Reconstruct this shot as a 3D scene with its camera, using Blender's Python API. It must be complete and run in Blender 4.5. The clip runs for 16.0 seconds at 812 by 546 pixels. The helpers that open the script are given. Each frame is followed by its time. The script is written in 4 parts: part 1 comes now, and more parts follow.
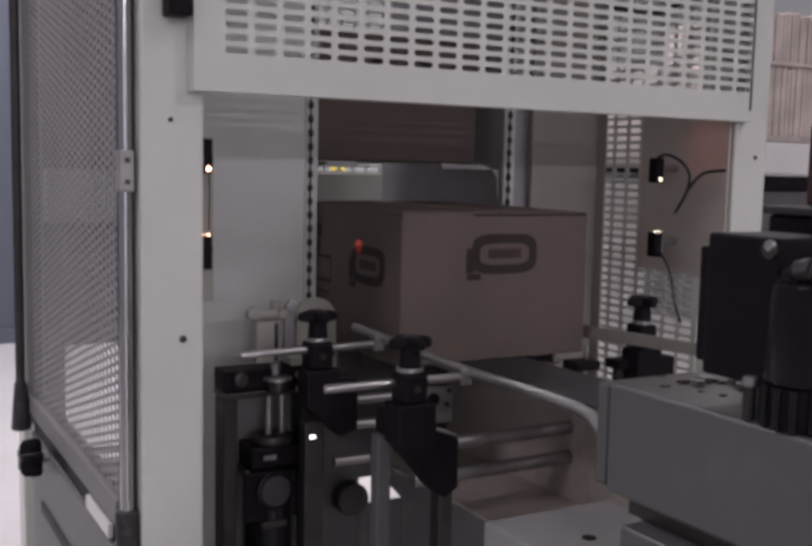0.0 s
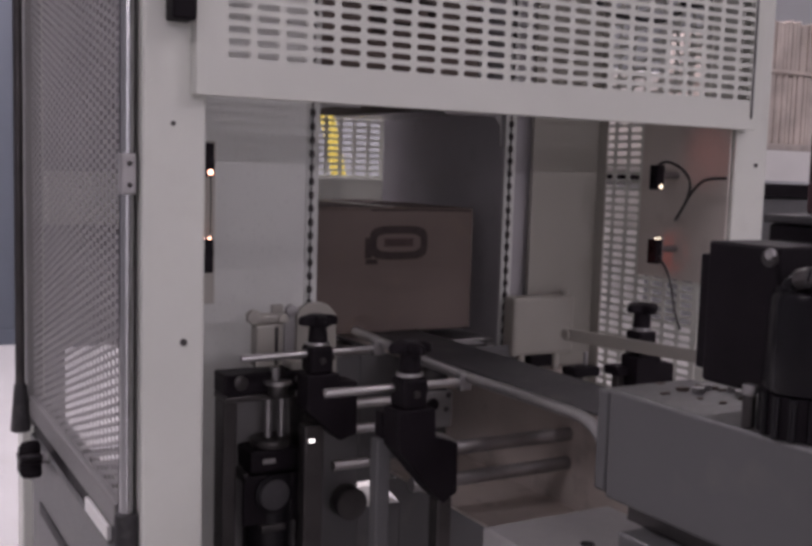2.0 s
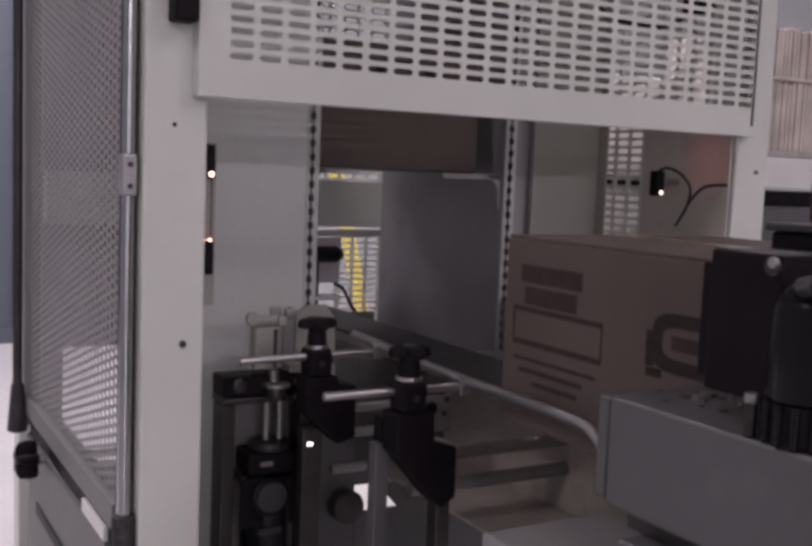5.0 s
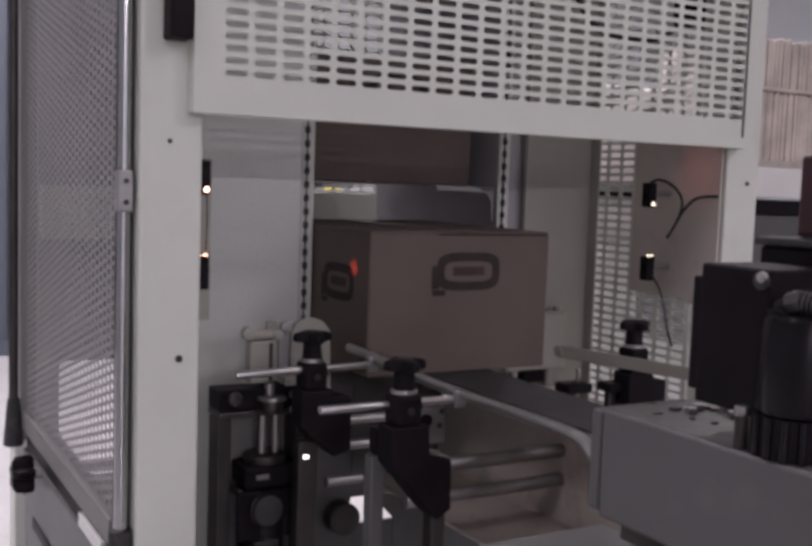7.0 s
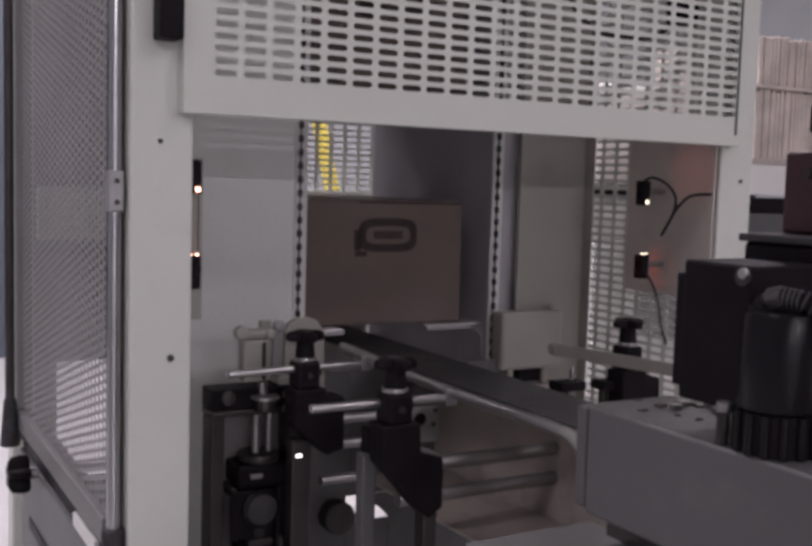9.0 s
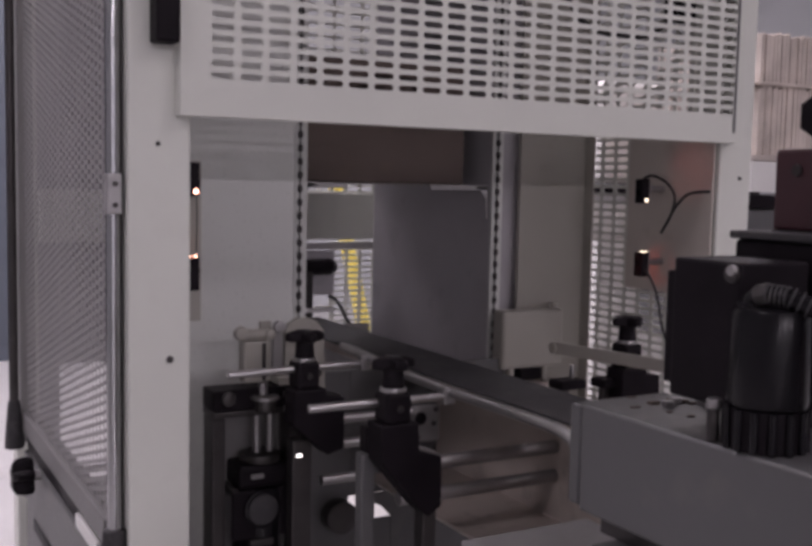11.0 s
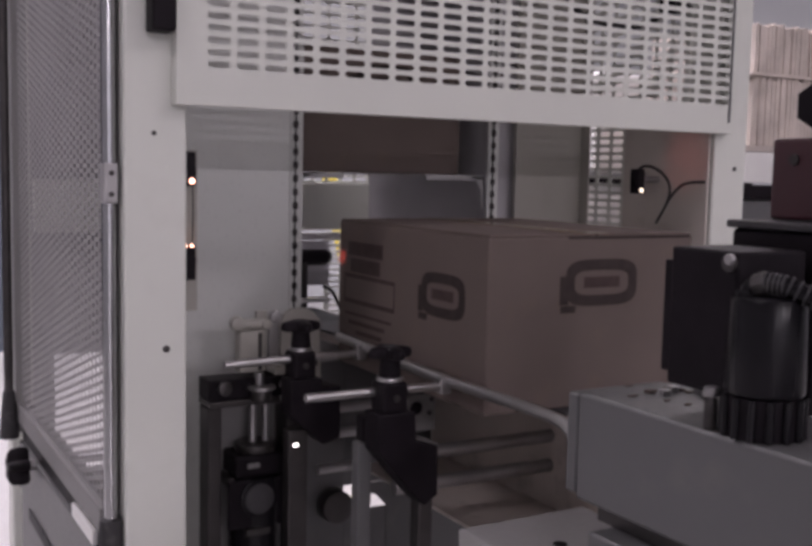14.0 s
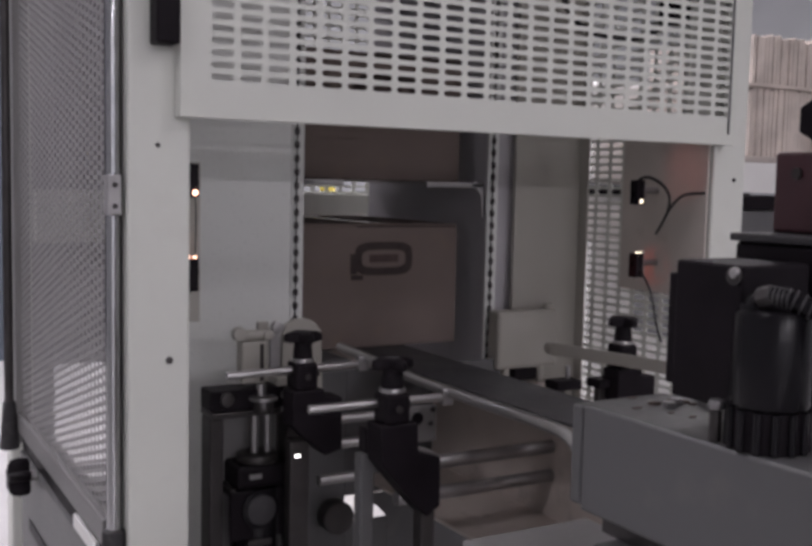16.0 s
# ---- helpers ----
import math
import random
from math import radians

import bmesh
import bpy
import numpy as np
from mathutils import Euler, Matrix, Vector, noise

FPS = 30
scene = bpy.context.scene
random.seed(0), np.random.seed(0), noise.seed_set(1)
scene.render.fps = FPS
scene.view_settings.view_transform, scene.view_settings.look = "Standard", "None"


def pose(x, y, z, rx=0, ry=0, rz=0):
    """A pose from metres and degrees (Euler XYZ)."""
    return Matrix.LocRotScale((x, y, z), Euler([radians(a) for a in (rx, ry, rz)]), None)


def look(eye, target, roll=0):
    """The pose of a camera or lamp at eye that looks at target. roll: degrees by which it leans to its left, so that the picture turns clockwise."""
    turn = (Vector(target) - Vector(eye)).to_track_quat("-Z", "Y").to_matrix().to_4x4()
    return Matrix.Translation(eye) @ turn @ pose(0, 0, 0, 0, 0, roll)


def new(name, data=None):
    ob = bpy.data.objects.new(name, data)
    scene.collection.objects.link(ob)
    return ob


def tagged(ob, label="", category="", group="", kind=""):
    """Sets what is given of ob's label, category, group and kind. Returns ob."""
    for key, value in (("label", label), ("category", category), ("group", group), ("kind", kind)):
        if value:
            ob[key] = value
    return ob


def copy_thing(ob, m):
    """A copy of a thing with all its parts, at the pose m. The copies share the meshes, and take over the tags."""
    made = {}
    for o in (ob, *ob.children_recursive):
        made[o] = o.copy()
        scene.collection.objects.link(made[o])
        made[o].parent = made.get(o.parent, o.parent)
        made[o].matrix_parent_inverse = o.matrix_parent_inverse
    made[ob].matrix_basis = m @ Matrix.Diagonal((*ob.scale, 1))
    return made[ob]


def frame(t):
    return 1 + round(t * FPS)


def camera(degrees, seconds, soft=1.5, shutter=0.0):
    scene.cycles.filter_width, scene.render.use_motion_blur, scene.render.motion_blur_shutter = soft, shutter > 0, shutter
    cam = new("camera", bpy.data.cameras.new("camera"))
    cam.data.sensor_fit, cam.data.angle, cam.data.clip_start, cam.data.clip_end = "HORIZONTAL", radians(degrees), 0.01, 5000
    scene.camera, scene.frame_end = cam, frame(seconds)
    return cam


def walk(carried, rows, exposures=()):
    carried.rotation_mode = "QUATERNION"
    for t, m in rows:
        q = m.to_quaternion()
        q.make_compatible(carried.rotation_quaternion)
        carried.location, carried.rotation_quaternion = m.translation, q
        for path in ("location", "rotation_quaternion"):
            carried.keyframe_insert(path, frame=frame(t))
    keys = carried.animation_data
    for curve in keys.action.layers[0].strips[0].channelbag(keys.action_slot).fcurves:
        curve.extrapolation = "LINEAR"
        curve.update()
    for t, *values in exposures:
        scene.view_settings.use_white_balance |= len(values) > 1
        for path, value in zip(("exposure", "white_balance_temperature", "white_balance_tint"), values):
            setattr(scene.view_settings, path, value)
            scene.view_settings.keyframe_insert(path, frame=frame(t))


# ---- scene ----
cam = camera(43.44, 16.0, soft=3.6)
PATH = [
    (0, (-0.5180, -1.4383, 1.2378), (0.48749, 0.86685, -0.10451), 1.26),
    (0.5, (-0.5170, -1.4398, 1.2374), (0.48693, 0.86757, -0.10114), 1.25),
    (1, (-0.5182, -1.4381, 1.2375), (0.48807, 0.86658, -0.10405), 1.37),
    (1.5, (-0.5179, -1.4408, 1.2373), (0.48762, 0.86687, -0.10373), 1.67),
    (2, (-0.5211, -1.4399, 1.2391), (0.48812, 0.86700, -0.10026), 1.72),
    (2.5, (-0.5231, -1.4340, 1.2387), (0.48753, 0.86755, -0.09833), 1.86),
    (3, (-0.5227, -1.4328, 1.2398), (0.48893, 0.86706, -0.09573), 2.05),
    (3.5, (-0.5240, -1.4344, 1.2397), (0.48976, 0.86648, -0.09663), 2.23),
    (4, (-0.5248, -1.4352, 1.2402), (0.48834, 0.86717, -0.09763), 2.38),
    (6.5, (-0.5244, -1.4397, 1.2429), (0.49566, 0.86316, -0.09636), 2.13),
    (7, (-0.5295, -1.4456, 1.2482), (0.49530, 0.86423, -0.08826), 1.99),
    (7.5, (-0.5268, -1.4436, 1.2462), (0.49456, 0.86471, -0.08770), 1.58),
    (8, (-0.5218, -1.4445, 1.2439), (0.49096, 0.86651, -0.09012), 1.25),
    (8.5, (-0.5179, -1.4493, 1.2449), (0.49097, 0.86671, -0.08811), 1.56),
    (9, (-0.5144, -1.4579, 1.2469), (0.49232, 0.86593, -0.08828), 1.72),
    (11.5, (-0.5037, -1.4760, 1.2485), (0.48495, 0.87022, -0.08688), 1.12),
    (12, (-0.5099, -1.4807, 1.2533), (0.48756, 0.86915, -0.08283), 1.14),
    (12.5, (-0.5089, -1.4807, 1.2512), (0.49457, 0.86484, -0.08633), 1.09),
    (13, (-0.5080, -1.4743, 1.2491), (0.49435, 0.86458, -0.09013), 0.96),
    (13.5, (-0.5089, -1.4718, 1.2466), (0.49170, 0.86546, -0.09591), 0.97),
    (14, (-0.5100, -1.4701, 1.2458), (0.49186, 0.86523, -0.09716), 1.26),
    (14.5, (-0.5119, -1.4731, 1.2485), (0.49478, 0.86394, -0.09379), 1.31),
    (15, (-0.5130, -1.4727, 1.2495), (0.49427, 0.86456, -0.09075), 1.15),
    (15.5, (-0.5193, -1.4718, 1.2527), (0.49621, 0.86383, -0.08700), 1.42),
    (16, (-0.5209, -1.4695, 1.2505), (0.49536, 0.86414, -0.08876), 1.29),
]
walk(cam, [(t, look(eye, Vector(eye) + Vector(ahead), roll)) for t, eye, ahead, roll in PATH], [(t, e, 6500 + 2000 * w, 10 + 115 * w) for t, e, w in (
    (0, -0.08, 0.01), (1.5, -0.105, 0.04), (2.5, -0.12, 0.07), (4, -0.15, 0.07), (6.5, 0.04, 0.03), (7.5, -0.02, 0.02), (9, -0.08, 0.03),
    (11.5, -0.15, 0.07), (12.5, -0.09, 0.09), (13.5, 0.01, 0.07), (14.5, 0.10, 0.03), (15.5, 0.10, 0.01), (16, 0.0, -0.01))])

# ---- world and light: a hall under rows of ceiling lamps, some added as unseen fill ----
world = bpy.data.worlds.new("hall_air")
world.use_nodes = True
world.node_tree.nodes["Background"].inputs[0].default_value = (0.70, 0.66, 0.74, 1)
world.node_tree.nodes["Background"].inputs[1].default_value = 0.035
scene.world = world
FRONT_POWER = 57.5
LAMP_TINT = (1.0, 0.94, 1.03)


def lamp_area(x, y, z, sx, sy, power, colour=LAMP_TINT):
    data = bpy.data.lights.new("ceiling_tube_light", "AREA")
    data.shape, data.size, data.size_y, data.energy, data.color = "RECTANGLE", sx, sy, power, colour
    ob = new("ceiling_tube_light", data)
    ob.matrix_world = pose(x, y, z)
    return ob


# ---- materials ----
def mat(name, colour, rough=0.5, metal=0.0, vary=0.12, scale=6.0, bump=0.05, fine=120.0, dirt=None, dirt_amount=0.35, spec=0.5, coat=0.0):
    m = bpy.data.materials.new(name)
    m.use_nodes = True
    nt = m.node_tree
    N, L = nt.nodes, nt.links
    b = N["Principled BSDF"]
    b.inputs["Metallic"].default_value = metal
    b.inputs["Specular IOR Level"].default_value = spec
    b.inputs["Coat Weight"].default_value = coat
    co = N.new("ShaderNodeTexCoord")
    n1 = N.new("ShaderNodeTexNoise")
    n1.inputs["Scale"].default_value, n1.inputs["Detail"].default_value = scale, 6
    n2 = N.new("ShaderNodeTexNoise")
    n2.inputs["Scale"].default_value, n2.inputs["Detail"].default_value = fine, 3
    L.new(co.outputs["Object"], n1.inputs["Vector"])
    L.new(co.outputs["Object"], n2.inputs["Vector"])
    ramp = N.new("ShaderNodeMapRange")
    ramp.inputs["From Min"].default_value, ramp.inputs["From Max"].default_value = 0.3, 0.7
    ramp.inputs["To Min"].default_value, ramp.inputs["To Max"].default_value = 1 - vary, 1 + vary
    L.new(n1.outputs["Fac"], ramp.inputs["Value"])
    mul = N.new("ShaderNodeVectorMath")
    mul.operation = "SCALE"
    mul.inputs[0].default_value = colour
    L.new(ramp.outputs["Result"], mul.inputs["Scale"])
    out = mul.outputs["Vector"]
    if dirt:
        n3 = N.new("ShaderNodeTexNoise")
        n3.inputs["Scale"].default_value, n3.inputs["Detail"].default_value = scale * 3.1, 8
        L.new(co.outputs["Object"], n3.inputs["Vector"])
        r3 = N.new("ShaderNodeMapRange")
        r3.inputs["From Min"].default_value, r3.inputs["From Max"].default_value = 0.56, 0.72
        r3.inputs["To Max"].default_value = dirt_amount
        L.new(n3.outputs["Fac"], r3.inputs["Value"])
        mix = N.new("ShaderNodeMix")
        mix.data_type = "RGBA"
        mix.inputs["B"].default_value = (*dirt, 1)
        L.new(r3.outputs["Result"], mix.inputs["Factor"])
        L.new(out, mix.inputs["A"])
        out = mix.outputs["Result"]
    L.new(out, b.inputs["Base Color"])
    rr = N.new("ShaderNodeMapRange")
    rr.inputs["To Min"].default_value, rr.inputs["To Max"].default_value = max(0.03, rough - 0.1), min(1, rough + 0.1)
    L.new(n2.outputs["Fac"], rr.inputs["Value"])
    L.new(rr.outputs["Result"], b.inputs["Roughness"])
    if bump:
        bp = N.new("ShaderNodeBump")
        bp.inputs["Strength"].default_value, bp.inputs["Distance"].default_value = bump, 0.002
        L.new(n2.outputs["Fac"], bp.inputs["Height"])
        L.new(bp.outputs["Normal"], b.inputs["Normal"])
    return m


def glow(name, colour, strength):
    m = bpy.data.materials.new(name)
    m.use_nodes = True
    b = m.node_tree.nodes["Principled BSDF"]
    b.inputs["Base Color"].default_value = (*colour, 1)
    b.inputs["Emission Color"].default_value = (*colour, 1)
    b.inputs["Emission Strength"].default_value = strength
    return m


CREAM = mat("cream_enamel_paint", (0.69, 0.70, 0.65), 0.42, vary=0.05, scale=3, bump=0.015, dirt=(0.35, 0.31, 0.27), dirt_amount=0.12)
# darker than SATIN: the right cover plate's weaker light is put into the colour
TANS = mat("dull_tan_shaded_sheet", (0.35, 0.335, 0.30), 0.45, vary=0.05, scale=2.5, bump=0.0, dirt=(0.33, 0.3, 0.27), dirt_amount=0.15)
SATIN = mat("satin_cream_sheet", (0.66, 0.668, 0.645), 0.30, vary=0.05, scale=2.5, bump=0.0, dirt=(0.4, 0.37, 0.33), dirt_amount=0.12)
PERF = mat("cream_perforated_sheet", (0.67, 0.68, 0.63), 0.42, vary=0.04, scale=3, bump=0.015)
DOORP = mat("grey_perforated_sheet", (0.28, 0.272, 0.268), 0.5, vary=0.08, scale=4, bump=0.02)
GREYW = mat("grey_shaft_sheet", (0.44, 0.425, 0.445), 0.45, vary=0.1, scale=3, bump=0.05, dirt=(0.2, 0.19, 0.2), dirt_amount=0.3)
BLACK = mat("black_plastic", (0.012, 0.0095, 0.012), 0.5, vary=0.2, scale=20, bump=0.05, spec=0.09)
BLACKG = mat("black_gloss_paint", (0.010, 0.009, 0.011), 0.22, vary=0.2, scale=12, bump=0.02, spec=0.2)
DARKM = mat("dark_oxide_steel", (0.06, 0.055, 0.055), 0.4, 0.6, vary=0.25, scale=14, bump=0.1)
STEEL = mat("polished_steel", (0.50, 0.49, 0.49), 0.34, 1.0, vary=0.1, scale=20, bump=0.03)
STEELD = mat("dull_steel", (0.36, 0.35, 0.35), 0.45, 0.9, vary=0.18, scale=14, bump=0.08)
ALU = mat("cast_aluminium", (0.40, 0.39, 0.39), 0.45, 0.6, vary=0.12, scale=14, bump=0.12)
BELT = mat("dark_rubber_belt", (0.035, 0.034, 0.037), 0.6, vary=0.25, scale=9, bump=0.25, fine=300, dirt=(0.10, 0.09, 0.085), dirt_amount=0.4)
FRAMEM = mat("tan_painted_frame", (0.52, 0.46, 0.42), 0.5, vary=0.12, scale=5, bump=0.08, dirt=(0.12, 0.1, 0.09), dirt_amount=0.4)
GREYP = mat("grey_enamel_paint", (0.105, 0.104, 0.106), 0.42, vary=0.06, scale=4, bump=0.02, dirt=(0.2, 0.18, 0.16), dirt_amount=0.25)
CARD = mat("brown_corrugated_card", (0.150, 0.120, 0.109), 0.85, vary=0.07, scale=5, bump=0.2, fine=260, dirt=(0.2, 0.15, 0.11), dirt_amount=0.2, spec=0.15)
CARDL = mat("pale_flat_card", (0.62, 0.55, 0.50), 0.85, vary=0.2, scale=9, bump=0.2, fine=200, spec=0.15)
INK = mat("dark_print_ink", (0.046, 0.035, 0.033), 0.7, vary=0.2, scale=60, bump=0.05, spec=0.2)
INKP = mat("worn_print_ink", (0.068, 0.047, 0.045), 0.75, vary=0.15, scale=60, bump=0.05, spec=0.2)
TAPE = mat("clear_brown_tape", (0.24, 0.17, 0.11), 0.2, vary=0.1, scale=20, bump=0.05)
FLOOR = mat("pale_epoxy_floor", (0.42, 0.41, 0.405), 0.3, vary=0.08, scale=1.2, bump=0.04, dirt=(0.35, 0.33, 0.31), dirt_amount=0.3)
WALLM = mat("blue_grey_wall_sheet", (0.06, 0.07, 0.09), 0.6, vary=0.1, scale=0.8, bump=0.05)
WALLP = mat("pale_wall_plaster", (0.42, 0.43, 0.44), 0.75, vary=0.08, scale=0.8, bump=0.05)
CEIL = mat("grey_roof_sheet", (0.46, 0.44, 0.46), 0.7, vary=0.08, scale=0.8, bump=0.05)
REDP = mat("dark_red_plastic", (0.048, 0.015, 0.020), 0.4, vary=0.1, scale=20, bump=0.05)
YELLOW = mat("yellow_painted_steel", (0.78, 0.64, 0.12), 0.4, vary=0.08, scale=6, bump=0.05)
WHITE = mat("white_paint", (0.80, 0.79, 0.77), 0.4, vary=0.05, scale=5, bump=0.04)
RAILM = mat("grey_rail_paint", (0.19, 0.183, 0.182), 0.5, vary=0.08, scale=5, bump=0.03)
CHROME = mat("chromed_tube", (0.46, 0.46, 0.47), 0.16, 1.0, vary=0.06, scale=20, bump=0.01)
TANP = mat("tan_sensor_sheet", (0.56, 0.51, 0.465), 0.5, vary=0.06, scale=5, bump=0.02, dirt=(0.3, 0.26, 0.23), dirt_amount=0.2)
RUBBER = mat("worn_dark_rubber", (0.035, 0.033, 0.036), 0.65, vary=0.25, scale=18, bump=0.15, dirt=(0.10, 0.095, 0.09), dirt_amount=0.4)
CABLE = mat("black_cable_rubber", (0.02, 0.019, 0.02), 0.5, vary=0.2, scale=30, bump=0.1)
RED_LED = glow("red_indicator_glow", (1.0, 0.50, 0.36), 6.0)
WARM_LED = glow("warm_indicator_glow", (1.0, 0.86, 0.66), 2.5)
# glow for a small bright spot, not a known lamp
WHITE_SPOT = glow("white_spot_glow", (1.0, 0.97, 0.95), 2.5)
TUBE = glow("fluorescent_tube_glow", (1.0, 0.97, 0.92), 9.0)


# ---- mesh helpers ----
def link(name, bm, material, parent=None, label="", smooth=False):
    me = bpy.data.meshes.new(name)
    bmesh.ops.recalc_face_normals(bm, faces=bm.faces[:])
    bm.to_mesh(me)
    bm.free()
    me.materials.append(material)
    if smooth:
        me.shade_smooth()
        me.set_sharp_from_angle(angle=radians(38))
    ob = new(name, me)
    if parent:
        ob.parent = parent
    if label:
        ob["label"] = label
    return ob


def part(name, bm, material, parent, label="", smooth=False):
    return link(name, bm, material, parent, label, smooth)


def thing(name, label, category, group="", kind="", at=(0, 0, 0)):
    ob = new(name)
    ob.location = at
    ob.empty_display_size = 0.05
    return tagged(ob, label, category, group, kind)


def block(x0, y0, z0, x1, y1, z1, bevel=0.002, seg=2, bm=None):
    bm2 = bmesh.new()
    bmesh.ops.create_cube(bm2, size=1)
    bmesh.ops.scale(bm2, vec=(abs(x1 - x0), abs(y1 - y0), abs(z1 - z0)), verts=bm2.verts)
    bmesh.ops.translate(bm2, vec=((x0 + x1) / 2, (y0 + y1) / 2, (z0 + z1) / 2), verts=bm2.verts)
    if bevel:
        bmesh.ops.bevel(bm2, geom=bm2.edges[:], offset=bevel, segments=seg, profile=0.5, affect="EDGES")
    return merge(bm, bm2)


def merge(bm, extra):
    if bm is None:
        return extra
    tmp = bpy.data.meshes.new("tmp")
    extra.to_mesh(tmp)
    extra.free()
    bm.from_mesh(tmp)
    bpy.data.meshes.remove(tmp)
    return bm


def rod(a, b, r, seg=20, r2=None, bevel=0.0, bm=None):
    a, b = Vector(a), Vector(b)
    bm2 = bmesh.new()
    bmesh.ops.create_cone(bm2, cap_ends=True, segments=seg, radius1=r, radius2=r if r2 is None else r2, depth=(b - a).length)
    if bevel:
        rims = [e for e in bm2.edges if len(e.link_faces) == 2 and any(len(f.verts) > 4 for f in e.link_faces)]
        bmesh.ops.bevel(bm2, geom=rims, offset=bevel, segments=2, profile=0.5, affect="EDGES")
    m = Matrix.Translation((a + b) / 2) @ (b - a).to_track_quat("Z", "Y").to_matrix().to_4x4()
    bmesh.ops.transform(bm2, matrix=m, verts=bm2.verts)
    return merge(bm, bm2)


def tube(points, r, seg=12, bm=None, rounds=2):
    """A tube along a smoothed line."""
    pts = [Vector(p) for p in points]
    for _ in range(rounds):
        new_pts = [pts[0]]
        for p, q in zip(pts, pts[1:]):
            new_pts += [p.lerp(q, 0.25), p.lerp(q, 0.75)]
        pts = new_pts + [pts[-1]]
    bm2 = bmesh.new()
    rings = []
    up = Vector((0.13, 0.21, 0.97)).normalized()
    for i, p in enumerate(pts):
        d = (pts[min(i + 1, len(pts) - 1)] - pts[max(i - 1, 0)]).normalized()
        s = d.cross(up).normalized()
        u = s.cross(d)
        rings.append([bm2.verts.new(p + r * (math.cos(2 * math.pi * k / seg) * s + math.sin(2 * math.pi * k / seg) * u)) for k in range(seg)])
    for a, b in zip(rings, rings[1:]):
        for k in range(seg):
            bm2.faces.new((a[k], a[(k + 1) % seg], b[(k + 1) % seg], b[k]))
    bm2.faces.new(rings[0])
    bm2.faces.new(rings[-1])
    return merge(bm, bm2)


def prism(outline, axis, lo, hi, bevel=0.0015):
    """A plate from an outline of (u, v), pulled along an axis from lo to hi."""
    bm = bmesh.new()

    def at(u, v, w):
        return {"x": (w, u, v), "y": (u, w, v), "z": (u, v, w)}[axis]

    vs = [bm.verts.new(at(u, v, lo)) for u, v in outline]
    f = bm.faces.new(vs)
    got = bmesh.ops.extrude_face_region(bm, geom=[f])
    top = [g for g in got["geom"] if isinstance(g, bmesh.types.BMVert)]
    shift = Vector(at(0, 0, hi)) - Vector(at(0, 0, lo))
    bmesh.ops.translate(bm, vec=shift, verts=top)
    if bevel:
        bmesh.ops.bevel(bm, geom=bm.edges[:], offset=bevel, segments=2, profile=0.5, affect="EDGES")
    return bm


def slotted(u0, v0, cols, rows, pu, pv, length, height, thick, margin, place, stagger=False):
    """A sheet with cols x rows rounded slots cut through it and a plain margin (left, right, bottom, top) round them.
    u0, v0: the centre of the first slot. place: from (u, v, depth) to a point."""
    verts, faces = [], []
    r = height / 2
    hole = []
    for k in range(4):
        a = -math.pi / 2 + math.pi * k / 3
        hole.append((length / 2 - r + r * math.cos(a), r * math.sin(a)))
    for k in range(4):
        a = math.pi / 2 + math.pi * k / 3
        hole.append((-length / 2 + r + r * math.cos(a), r * math.sin(a)))
    hu, hv = pu / 2, pv / 2
    rim = [(length / 2 - r, -hv), (hu, -hv), (hu, hv), (length / 2 - r, hv), (-length / 2 + r, hv), (-hu, hv), (-hu, -hv), (-length / 2 + r, -hv)]
    for c in range(cols):
        odd = stagger and c % 2 == 1
        for q in range(rows - odd):
            u, v, base = u0 + c * pu, v0 + (q + 0.5 * odd) * pv, len(verts)
            for d in (0, thick):
                verts += [place(u + a, v + b, d) for a, b in hole] + [place(u + a, v + b, d) for a, b in rim]
            for k in range(8):
                n = (k + 1) % 8
                faces.append((base + k, base + n, base + 8 + n, base + 8 + k))
                faces.append((base + 16 + n, base + 16 + k, base + 24 + k, base + 24 + n))
                faces.append((base + n, base + k, base + 16 + k, base + 16 + n))
    ul, ur, vb, vt = u0 - hu, u0 + (cols - 0.5) * pu, v0 - hv, v0 + (rows - 0.5) * pv
    ml, mr, mb, mt = margin

    def slab(a0, b0, a1, b1):
        base = len(verts)
        for d in (0, thick):
            verts.extend(place(a, b, d) for a, b in ((a0, b0), (a1, b0), (a1, b1), (a0, b1)))
        for f in ((0, 1, 2, 3), (7, 6, 5, 4), (0, 4, 5, 1), (1, 5, 6, 2), (2, 6, 7, 3), (3, 7, 4, 0)):
            faces.append(tuple(base + i for i in f))

    for c in range(1, cols, 2) if stagger else ():
        slab(u0 + c * pu - hu, vb, u0 + c * pu + hu, vb + hv)
        slab(u0 + c * pu - hu, vt - hv, u0 + c * pu + hu, vt)
    slab(ul - ml, vb - mb, ur + mr, vb)
    slab(ul - ml, vt, ur + mr, vt + mt)
    slab(ul - ml, vb, ul, vt)
    slab(ur, vb, ur + mr, vt)
    me = bpy.data.meshes.new("slotted_sheet")
    me.from_pydata([tuple(v) for v in verts], [], faces)
    me.update()
    return me


def link_mesh(name, me, material, parent=None, label=""):
    me.materials.append(material)
    ob = new(name, me)
    if parent:
        ob.parent = parent
    if label:
        ob["label"] = label
    return ob


PU, PV = 0.045, 0.0178
FLOOR_Z = -0.20

